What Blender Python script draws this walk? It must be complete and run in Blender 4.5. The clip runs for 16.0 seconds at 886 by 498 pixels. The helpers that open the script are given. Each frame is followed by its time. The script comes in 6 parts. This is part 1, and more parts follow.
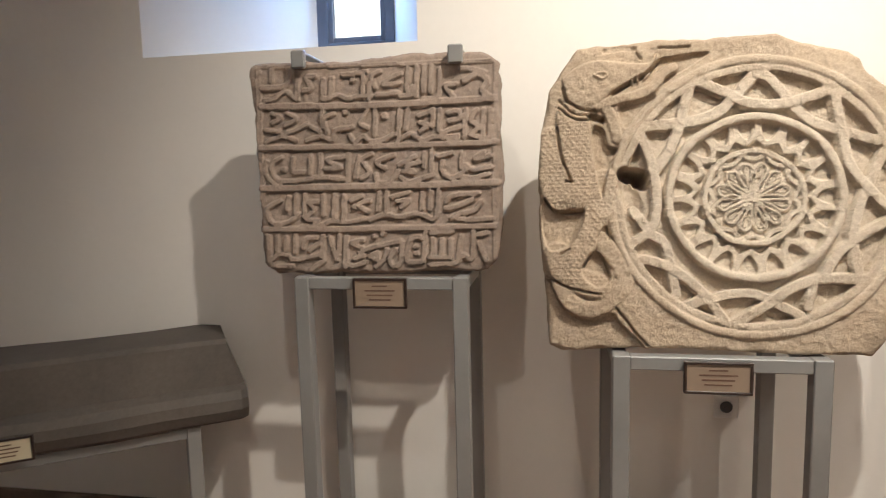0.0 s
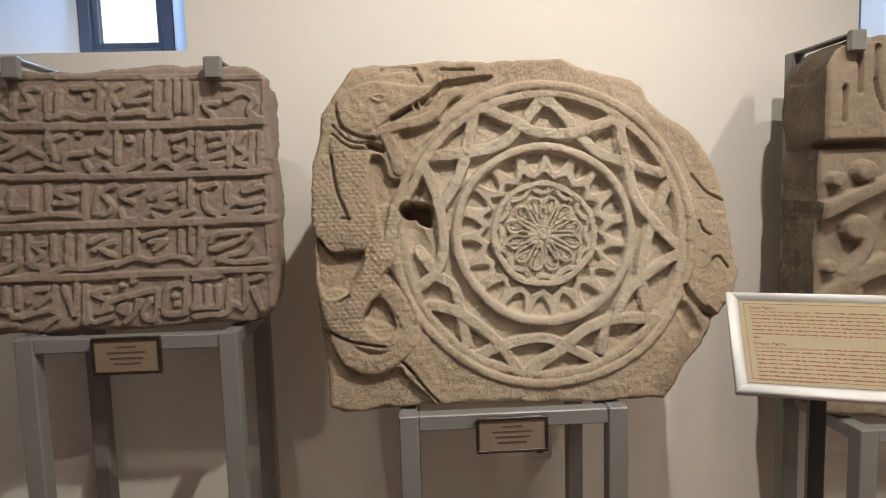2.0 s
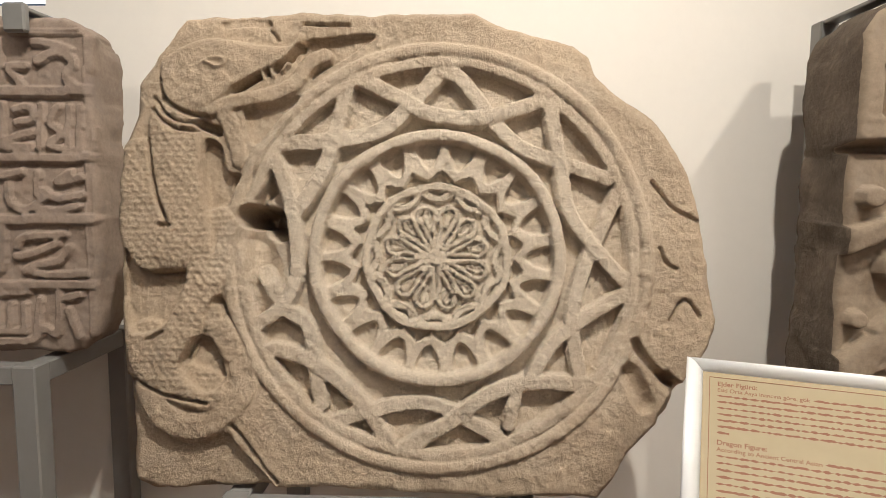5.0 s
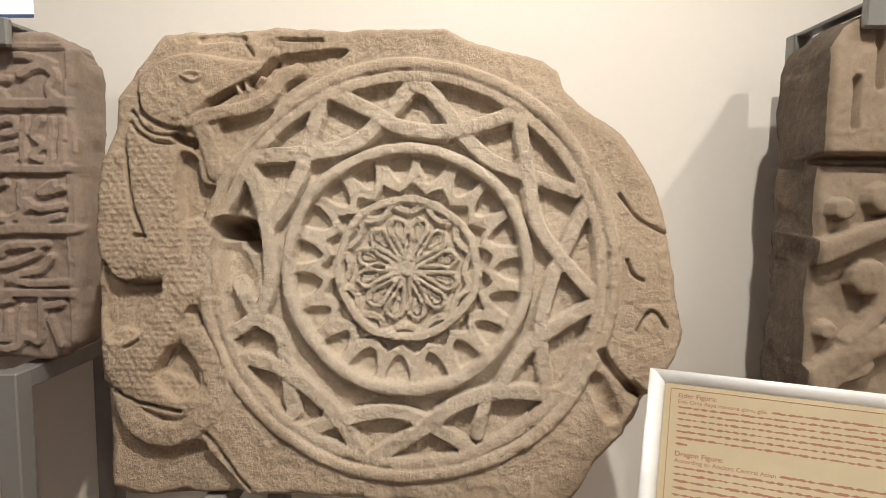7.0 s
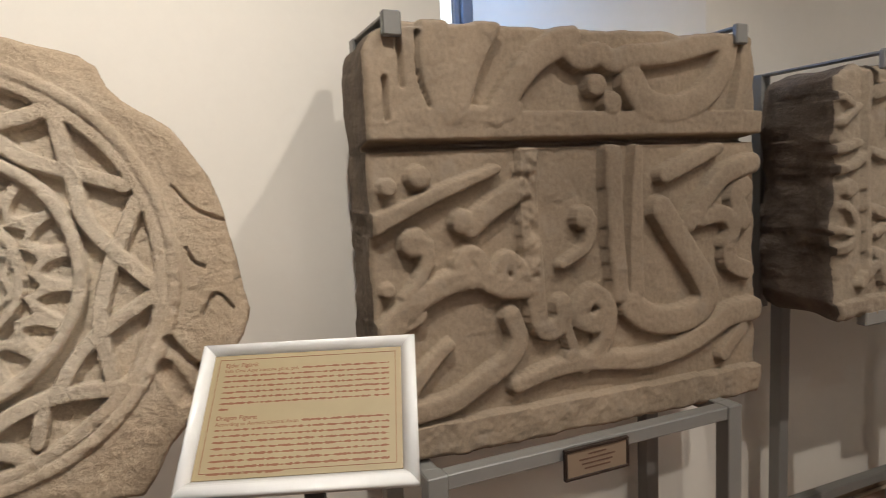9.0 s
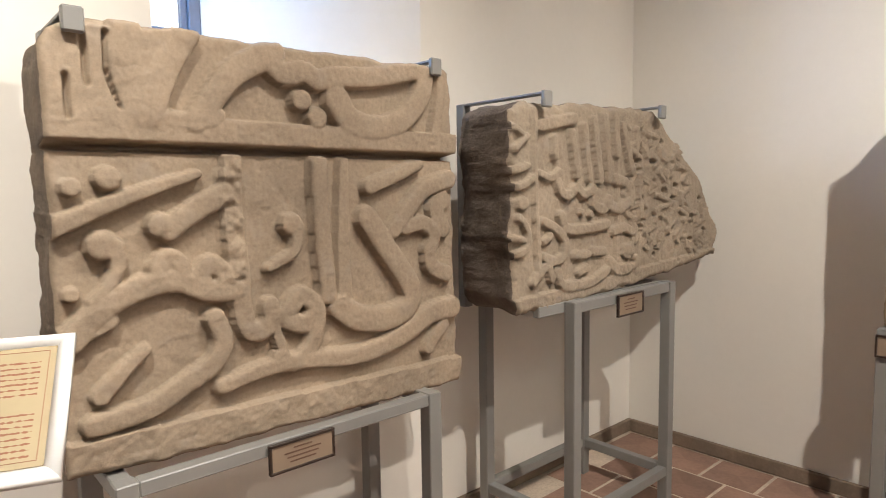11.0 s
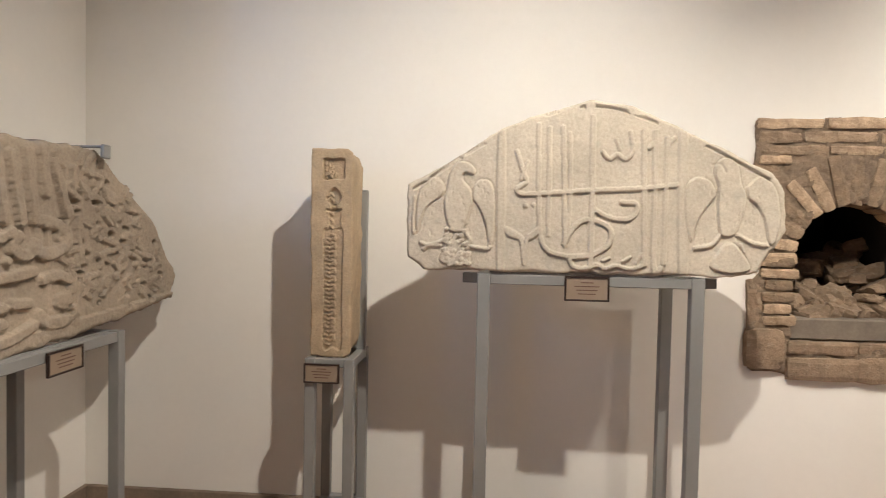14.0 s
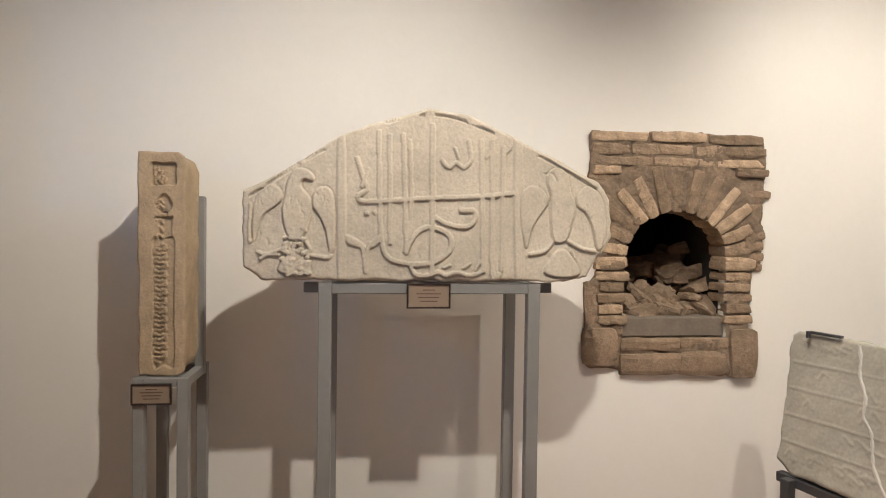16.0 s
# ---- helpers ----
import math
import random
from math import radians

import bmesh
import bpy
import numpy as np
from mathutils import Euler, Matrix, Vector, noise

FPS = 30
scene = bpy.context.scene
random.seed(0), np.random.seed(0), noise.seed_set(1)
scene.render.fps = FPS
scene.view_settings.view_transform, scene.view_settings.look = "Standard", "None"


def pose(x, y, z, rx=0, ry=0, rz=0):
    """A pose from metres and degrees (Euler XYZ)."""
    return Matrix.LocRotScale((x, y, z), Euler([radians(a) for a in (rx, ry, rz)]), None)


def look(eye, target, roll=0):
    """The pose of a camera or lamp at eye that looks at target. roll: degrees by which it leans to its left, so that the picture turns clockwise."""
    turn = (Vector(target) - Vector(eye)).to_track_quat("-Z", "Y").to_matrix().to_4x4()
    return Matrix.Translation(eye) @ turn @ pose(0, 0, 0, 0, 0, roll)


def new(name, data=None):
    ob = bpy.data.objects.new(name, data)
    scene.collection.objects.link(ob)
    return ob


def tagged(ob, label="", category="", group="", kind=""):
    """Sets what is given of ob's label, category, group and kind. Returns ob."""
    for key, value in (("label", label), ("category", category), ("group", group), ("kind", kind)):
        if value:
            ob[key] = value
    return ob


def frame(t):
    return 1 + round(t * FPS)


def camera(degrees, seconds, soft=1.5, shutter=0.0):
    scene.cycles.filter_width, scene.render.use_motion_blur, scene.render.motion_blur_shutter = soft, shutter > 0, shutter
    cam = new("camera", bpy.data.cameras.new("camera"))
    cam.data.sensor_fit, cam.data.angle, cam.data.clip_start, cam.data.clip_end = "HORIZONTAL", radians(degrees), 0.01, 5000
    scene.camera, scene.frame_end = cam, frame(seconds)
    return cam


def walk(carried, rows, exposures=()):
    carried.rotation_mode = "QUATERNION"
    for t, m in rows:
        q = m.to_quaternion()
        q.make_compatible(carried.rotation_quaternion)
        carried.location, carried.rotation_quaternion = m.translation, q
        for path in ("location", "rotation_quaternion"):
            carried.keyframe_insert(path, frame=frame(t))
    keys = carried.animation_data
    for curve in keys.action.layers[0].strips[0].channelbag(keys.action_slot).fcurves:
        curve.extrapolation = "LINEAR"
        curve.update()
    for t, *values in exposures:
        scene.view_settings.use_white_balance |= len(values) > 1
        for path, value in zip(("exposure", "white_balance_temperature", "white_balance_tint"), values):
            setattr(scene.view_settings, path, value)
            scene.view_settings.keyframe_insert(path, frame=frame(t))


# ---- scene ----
# camera and walk
cam = camera(70.71, 16.0, soft=0.9, shutter=0.2)
walk(cam, [
    (0.0, pose(-0.010, -2.237, 1.376, 83.46, 1.37, 9.90)),
    (0.5, pose(-0.012, -2.150, 1.404, 85.55, 2.38, 3.04)),
    (1.0, pose(0.008, -2.080, 1.412, 85.16, 2.31, -3.08)),
    (1.5, pose(0.072, -2.029, 1.411, 84.16, 2.24, -5.55)),
    (2.0, pose(0.202, -1.981, 1.427, 84.24, 1.68, -2.47)),
    (2.5, pose(0.363, -1.949, 1.418, 84.94, -0.08, -5.29)),
    (3.0, pose(0.457, -1.862, 1.389, 83.83, -0.20, -6.66)),
    (3.5, pose(0.476, -1.705, 1.377, 84.90, 0.62, -6.30)),
    (4.0, pose(0.510, -1.637, 1.420, 84.30, -0.38, -3.17)),
    (4.2, pose(0.529, -1.627, 1.431, 84.38, -1.11, 0.66)),
    (6.3, pose(0.568, -1.465, 1.428, 83.55, -0.45, 2.39)),
    (6.5, pose(0.577, -1.488, 1.439, 84.29, -0.59, 2.51)),
    (7.0, pose(0.612, -1.572, 1.447, 84.37, -0.55, 2.27)),
    (7.5, pose(0.676, -1.635, 1.426, 82.55, -0.13, 0.69)),
    (8.0, pose(0.753, -1.681, 1.433, 84.35, 1.25, -8.36)),
    (8.5, pose(0.825, -1.700, 1.424, 84.12, 2.44, -16.37)),
    (9.0, pose(0.891, -1.708, 1.428, 83.59, 2.68, -22.66)),
    (9.2, pose(0.907, -1.703, 1.432, 83.05, 2.88, -26.13)),
    (11.3, pose(1.021, -1.928, 1.390, 85.00, 0.51, -44.95)),
    (11.5, pose(1.030, -1.934, 1.389, 85.05, 0.35, -47.62)),
    (12.0, pose(1.049, -1.938, 1.408, 85.35, 0.21, -57.11)),
    (12.5, pose(1.063, -1.935, 1.412, 85.43, -0.30, -62.52)),
    (13.0, pose(1.092, -1.966, 1.423, 86.34, -0.53, -72.34)),
    (13.5, pose(1.089, -1.996, 1.426, 87.65, -0.84, -79.90)),
    (14.0, pose(1.098, -2.077, 1.437, 88.04, -1.20, -85.53)),
    (14.5, pose(1.108, -2.121, 1.442, 88.11, -1.25, -91.57)),
    (15.0, pose(1.130, -2.178, 1.449, 87.73, -1.65, -96.43)),
    (15.5, pose(1.149, -2.205, 1.444, 87.47, -0.78, -99.07)),
    (16.0, pose(1.129, -2.221, 1.458, 88.53, -0.82, -96.61)),
], exposures=[(0, 0.35), (0.7, -0.2), (1.5, -0.25), (2.5, -0.17), (3.5, -0.05), (6.5, 0.03), (7.5, -0.03), (8.5, -0.2), (9.2, -0.25), (11.3, 0.85), (12.0, 1.05), (13, 0.75), (14.5, 0.45), (16, 0.3)])

# ---- light: daylight outside the windows, ceiling spots and added fill spots inside ----
world = bpy.data.worlds.new("world")
scene.world = world
world.use_nodes = True
wn = world.node_tree
sky = wn.nodes.new("ShaderNodeTexSky")
sky.sky_type, sky.sun_disc = "NISHITA", False
sky.sun_elevation, sky.sun_rotation = radians(35), radians(160)
wn.links.new(sky.outputs["Color"], wn.nodes["Background"].inputs["Color"])
wn.nodes["Background"].inputs["Strength"].default_value = 0.15


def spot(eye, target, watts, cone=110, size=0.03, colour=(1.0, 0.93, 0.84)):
    data = bpy.data.lights.new("ceiling_or_fill_spot", "SPOT")
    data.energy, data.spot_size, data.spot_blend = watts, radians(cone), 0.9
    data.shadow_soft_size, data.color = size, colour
    new("ceiling_or_fill_spot", data).matrix_world = look(eye, target)


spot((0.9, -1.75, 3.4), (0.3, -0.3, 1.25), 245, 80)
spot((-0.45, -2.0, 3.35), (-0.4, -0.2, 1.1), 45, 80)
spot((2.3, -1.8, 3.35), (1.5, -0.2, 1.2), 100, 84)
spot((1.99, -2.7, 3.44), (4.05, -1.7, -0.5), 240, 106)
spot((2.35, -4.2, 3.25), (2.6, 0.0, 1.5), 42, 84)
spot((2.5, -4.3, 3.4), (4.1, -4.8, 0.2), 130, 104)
# unseen fill spots added towards the opposite wall; their bounce lightens the shadows
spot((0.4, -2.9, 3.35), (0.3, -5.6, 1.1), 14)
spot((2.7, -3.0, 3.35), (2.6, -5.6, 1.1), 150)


def sky_light(x0, x1):
    """The sky's light in a window opening."""
    data = bpy.data.lights.new("window_daylight", "AREA")
    data.shape, data.size, data.size_y, data.energy, data.color = "RECTANGLE", x1 - x0, 0.6, 8.0, (0.22, 0.46, 1.0)
    new("window_daylight", data).matrix_world = pose((x0 + x1) / 2, 0.405, 2.3, 90, 0, 180)


sky_light(-0.97, -0.75)
sky_light(1.69, 1.87)


# ---- materials ----
def nodes_of(name, rough=0.8, metal=0.0):
    m = bpy.data.materials.new(name)
    m.use_nodes = True
    nt = m.node_tree
    b = nt.nodes["Principled BSDF"]
    b.inputs["Roughness"].default_value, b.inputs["Metallic"].default_value = rough, metal
    return m, nt, b


def noise_node(nt, vec, scale, detail=6, rough=0.6):
    n = nt.nodes.new("ShaderNodeTexNoise")
    n.inputs["Scale"].default_value, n.inputs["Detail"].default_value, n.inputs["Roughness"].default_value = scale, detail, rough
    nt.links.new(vec, n.inputs["Vector"])
    return n.outputs["Fac"]


def ramp(nt, fac, stops):
    r = nt.nodes.new("ShaderNodeValToRGB")
    e = r.color_ramp.elements
    while len(e) < len(stops):
        e.new(0.5)
    for k, (p, c) in enumerate(stops):
        e[k].position, e[k].color = p, (*c, 1)
    nt.links.new(fac, r.inputs["Fac"])
    return r.outputs["Color"]


def mix(nt, kind, fac, a, b):
    n = nt.nodes.new("ShaderNodeMix")
    n.data_type, n.blend_type = "RGBA", kind
    for k, v in ((0, fac), (6, a), (7, b)):
        if isinstance(v, (int, float)):
            n.inputs[k].default_value = v
        elif isinstance(v, tuple):
            n.inputs[k].default_value = (*v, 1)
        else:
            nt.links.new(v, n.inputs[k])
    return n.outputs[2]


def bump(nt, b, height, strength, distance):
    n = nt.nodes.new("ShaderNodeBump")
    n.inputs["Strength"].default_value, n.inputs["Distance"].default_value = strength, distance
    nt.links.new(height, n.inputs["Height"])
    nt.links.new(n.outputs["Normal"], b.inputs["Normal"])


def tint(c, k):
    return tuple(min(1.0, v * k) for v in c)


def surface(name, colour, vary=0.25, big=2.5, small=60, rough=0.85, relief=0.5, depth=0.003, patch=None, per_object=0.0, metal=0.0, grain=0.6, core=None):
    """A rough surface: base colour, broad stains, fine grain and relief."""
    m, nt, b = nodes_of(name, rough, metal)
    co = nt.nodes.new("ShaderNodeTexCoord").outputs["Object"]
    broad, fine, mid = noise_node(nt, co, big, 5), noise_node(nt, co, small, 8, 0.7), noise_node(nt, co, big * 5, 6)
    col = ramp(nt, broad, [(0.3, tint(colour, 1 - vary)), (0.55, colour), (0.75, tint(colour, 1 + vary * 0.8))])
    col = mix(nt, "MULTIPLY", grain, col, ramp(nt, fine, [(0.3, (0.72, 0.7, 0.68)), (0.65, (1.08, 1.08, 1.08))]))
    if patch:
        col = mix(nt, "MIX", ramp(nt, mid, [(0.55, (0, 0, 0)), (0.72, (0.75, 0.75, 0.75))]), col, patch)
    # core colour mixed in around the object's origin, with an uneven edge
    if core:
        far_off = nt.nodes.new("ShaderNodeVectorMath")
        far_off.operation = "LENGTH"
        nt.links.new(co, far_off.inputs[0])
        uneven_radius = nt.nodes.new("ShaderNodeMath")
        uneven_radius.operation = "MULTIPLY_ADD"
        nt.links.new(mid, uneven_radius.inputs[0])
        uneven_radius.inputs[1].default_value = 0.22
        nt.links.new(far_off.outputs["Value"], uneven_radius.inputs[2])
        col = mix(nt, "MIX", ramp(nt, uneven_radius.outputs[0], [(0.36, (0.85, 0.85, 0.85)), (0.52, (0, 0, 0))]), col, mix(nt, "MULTIPLY", 0.6, core, ramp(nt, fine, [(0.3, (0.72, 0.7, 0.68)), (0.65, (1.08, 1.08, 1.08))])))
    if per_object:
        info = nt.nodes.new("ShaderNodeObjectInfo").outputs["Random"]
        k = 1 - per_object
        col = mix(nt, "MULTIPLY", 1.0, col, ramp(nt, info, [(0, (k, k * 0.96, k * 0.92)), (1, (1 + per_object, 1 + per_object * 0.96, 1 + per_object * 0.9))]))
    nt.links.new(col, b.inputs["Base Color"])
    h = mix(nt, "MIX", 0.5, fine, mid)
    bump(nt, b, h, relief, depth)
    return m


def plain(name, colour, rough=0.5, metal=0.0, vary=0.12, small=25, relief=0.08):
    return surface(name, colour, vary, 6, small, rough, relief, 0.001, None, 0.0, metal, 0.12)


WALL = surface("wall_plaster", (0.80, 0.765, 0.70), 0.035, 1.1, 30, 0.9, 0.12, 0.003, None, 0.0, 0.0, 0.06)
CEIL = surface("ceiling_plaster", (0.80, 0.78, 0.74), 0.03, 1.0, 20, 0.9, 0.2, 0.003, None, 0.0, 0.0, 0.06)
TILE = surface("terracotta", (0.30, 0.185, 0.14), 0.3, 4, 45, 0.7, 0.35, 0.003, (0.3, 0.19, 0.14), 0.22)
MORTAR = surface("mortar", (0.60, 0.50, 0.40), 0.2, 5, 80, 0.95, 0.6, 0.004)
SKIRT = surface("skirting_stone", (0.24, 0.18, 0.13), 0.25, 5, 50, 0.75, 0.4, 0.003)
STONE_A = surface("stone_pinkish", (0.33, 0.255, 0.20), 0.22, 3.5, 90, 0.9, 0.7, 0.004, (0.25, 0.2, 0.17))
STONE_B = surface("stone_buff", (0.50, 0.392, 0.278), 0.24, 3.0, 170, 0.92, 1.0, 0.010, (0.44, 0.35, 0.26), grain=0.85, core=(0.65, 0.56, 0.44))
# darker stone colours for the sides and backs of two slabs
DARK_SIDE = surface("dark_side_stone", (0.14, 0.11, 0.088), 0.45, 7, 60, 0.95, 1.0, 0.01, (0.2, 0.155, 0.115))
DARK_SIDE_B = surface("dark_brown_side_stone", (0.15, 0.115, 0.085), 0.4, 7, 60, 0.95, 1.0, 0.01, (0.22, 0.17, 0.125))
STONE_C = surface("stone_brown", (0.34, 0.265, 0.19), 0.27, 2.5, 100, 0.9, 0.6, 0.004, (0.30, 0.245, 0.19))
STONE_D = surface("stone_tan", (0.325, 0.262, 0.195), 0.22, 3.0, 100, 0.92, 0.8, 0.005, (0.30, 0.25, 0.2))
STONE_E = surface("stone_yellow", (0.44, 0.33, 0.21), 0.25, 6, 110, 0.9, 0.8, 0.004, (0.30, 0.24, 0.17))
STONE_F = surface("stone_grey", (0.54, 0.475, 0.375), 0.18, 3.5, 90, 0.9, 0.6, 0.004, (0.40, 0.355, 0.29))
STONE_G = surface("stone_dark", (0.10, 0.083, 0.068), 0.25, 3.0, 60, 0.75, 0.4, 0.003)
STONE_H = surface("stone_pale_grey", (0.40, 0.37, 0.30), 0.2, 3.0, 70, 0.85, 0.5, 0.003)
BRICK = surface("old_brick", (0.40, 0.295, 0.20), 0.4, 11, 70, 0.95, 1.0, 0.012, (0.52, 0.42, 0.30), 0.42)
# mortar coloured dark to put shade into the gaps between bricks
BRICK_BED = surface("mortar_bed", (0.24, 0.175, 0.12), 0.35, 8, 60, 0.95, 1.0, 0.012, (0.30, 0.21, 0.14))
RUBBLE = surface("rubble", (0.27, 0.19, 0.125), 0.35, 6, 50, 0.95, 1.0, 0.012, (0.36, 0.28, 0.2))
VEIN = plain("white_calcite", (0.52, 0.49, 0.43), 0.7)
# near-black, so the hollow's shade sits in the colour
SHADED_HOLLOW = surface("shaded_hollow_stone", (0.02, 0.017, 0.014), 0.4, 5, 40, 0.95, 0.8, 0.01)
STEEL = plain("grey_painted_steel", (0.24, 0.235, 0.222), 0.4, 0.0, 0.08, 60, 0.06)
STEEL_D = plain("dark_painted_steel", (0.05, 0.05, 0.05), 0.45)
FRAME_W = plain("silver_white_frame", (0.86, 0.86, 0.85), 0.22, 0.0, 0.04)
PAPER = plain("yellow_paper", (0.37, 0.29, 0.165), 0.55, 0.0, 0.05)
INK_B = plain("brown_ink", (0.13, 0.07, 0.045), 0.6, 0.0, 0.05)
PAPER_B = plain("beige_paper", (0.27, 0.2, 0.14), 0.6, 0.0, 0.06)
CREAM = plain("cream_paper", (0.62, 0.55, 0.38), 0.6, 0.0, 0.05)
LEDGE = surface("dark_ledge_stone", (0.19, 0.155, 0.12), 0.3, 5, 60, 0.8, 0.4, 0.004)
INK = plain("red_brown_ink", (0.24, 0.095, 0.045), 0.6, 0.0, 0.05)
WOOD = surface("dark_wood_edge", (0.035, 0.02, 0.014), 0.3, 20, 90, 0.4, 0.2, 0.001)
WINFRAME = plain("grey_blue_window_paint", (0.13, 0.16, 0.22), 0.4)
SOCKET = plain("white_plastic", (0.75, 0.74, 0.70), 0.35, 0.0, 0.03)
GLOW = bpy.data.materials.new("bright_overcast_sky")
GLOW.use_nodes = True
GLOW.node_tree.nodes["Principled BSDF"].inputs["Emission Color"].default_value = (0.86, 0.94, 1.0, 1)
GLOW.node_tree.nodes["Principled BSDF"].inputs["Emission Strength"].default_value = 1.6
GLASS, _nt, _b = nodes_of("window_glass", 0.02)
_b.inputs["Transmission Weight"].default_value = 1.0
_b.inputs["IOR"].default_value = 1.1


# ---- mesh helpers ----
def mesh_of(name, bm, material):
    me = bpy.data.meshes.new(name)
    bm.to_mesh(me)
    bm.free()
    me.materials.append(material)
    return me


def part(name, bm, material, parent, label=""):
    ob = new(name, mesh_of(name, bm, material))
    ob.parent = parent
    return tagged(ob, label)


def thing(name, m, label, category, group="", kind=""):
    ob = new(name)
    ob.matrix_world = m
    return tagged(ob, label, category, group, kind)


def box(bm, x0, x1, y0, y1, z0, z1, bevel=0.0, m=None):
    made = bmesh.ops.create_cube(bm, size=1.0)["verts"]
    for v in made:
        v.co = Vector((x0 + (v.co.x + 0.5) * (x1 - x0), y0 + (v.co.y + 0.5) * (y1 - y0), z0 + (v.co.z + 0.5) * (z1 - z0)))
    if bevel:
        edges = list({e for v in made for e in v.link_edges})
        made = [v for v in bmesh.ops.bevel(bm, geom=edges, offset=bevel, segments=1, affect="EDGES", clamp_overlap=True)["verts"]]
    if m is not None:
        bmesh.ops.transform(bm, matrix=m, verts=list({v for v in made if v.is_valid}))
    return bm


def block(x0, x1, y0, y1, z0, z1, bevel=0.0):
    return box(bmesh.new(), x0, x1, y0, y1, z0, z1, bevel)


def setting(name, bm, material, label, category="", kind="structure"):
    return tagged(new(name, mesh_of(name, bm, material)), label, category or name.split("_")[0], "", kind)


def prism(corners, z0, z1):
    bm = bmesh.new()
    low = [bm.verts.new((x, y, z0)) for x, y in corners]
    top = [bm.verts.new((x, y, z1)) for x, y in corners]
    n = len(corners)
    bm.faces.new(low[::-1]), bm.faces.new(top)
    for k in range(n):
        bm.faces.new((low[k], low[(k + 1) % n], top[(k + 1) % n], top[k]))
    bmesh.ops.recalc_face_normals(bm, faces=bm.faces)
    return bm


# ---- carved stone: a relief on a grid inside an uneven outline ----
def lattice(u, v, cell, seed):
    rng = np.random.RandomState(seed)
    g = rng.rand(64, 64)
    a, b = u / cell, v / cell
    i, j = np.floor(a).astype(int), np.floor(b).astype(int)
    f, h = a - i, b - j
    f, h = f * f * (3 - 2 * f), h * h * (3 - 2 * h)
    at = lambda p, q: g[p % 64, q % 64]
    return (at(i, j) * (1 - f) + at(i + 1, j) * f) * (1 - h) + (at(i, j + 1) * (1 - f) + at(i + 1, j + 1) * f) * h - 0.5


def fbm(u, v, cell, seed, octaves=4):
    return sum(lattice(u, v, cell / 2**k, seed + k) * 0.55**k for k in range(octaves))


def spline(pts, closed=False, n=10):
    p = np.array(pts, float)
    if len(p) < 3:
        return np.stack([p[0] + (p[-1] - p[0]) * s for s in np.linspace(0, 1, 6)])
    ext = np.vstack([p[-2 if closed else 0], p, p[1 if closed else -1]]) if not closed else np.vstack([p[-1], p, p[:2]])
    out = []
    for k in range(len(ext) - 3):
        a, b, c, d = ext[k:k + 4]
        for s in np.linspace(0, 1, n, endpoint=False):
            out.append(0.5 * (2 * b + (c - a) * s + (2 * a - 5 * b + 4 * c - d) * s**2 + (3 * b - a - 3 * c + d) * s**3))
    if not closed:
        out.append(p[-1])
    return np.array(out)


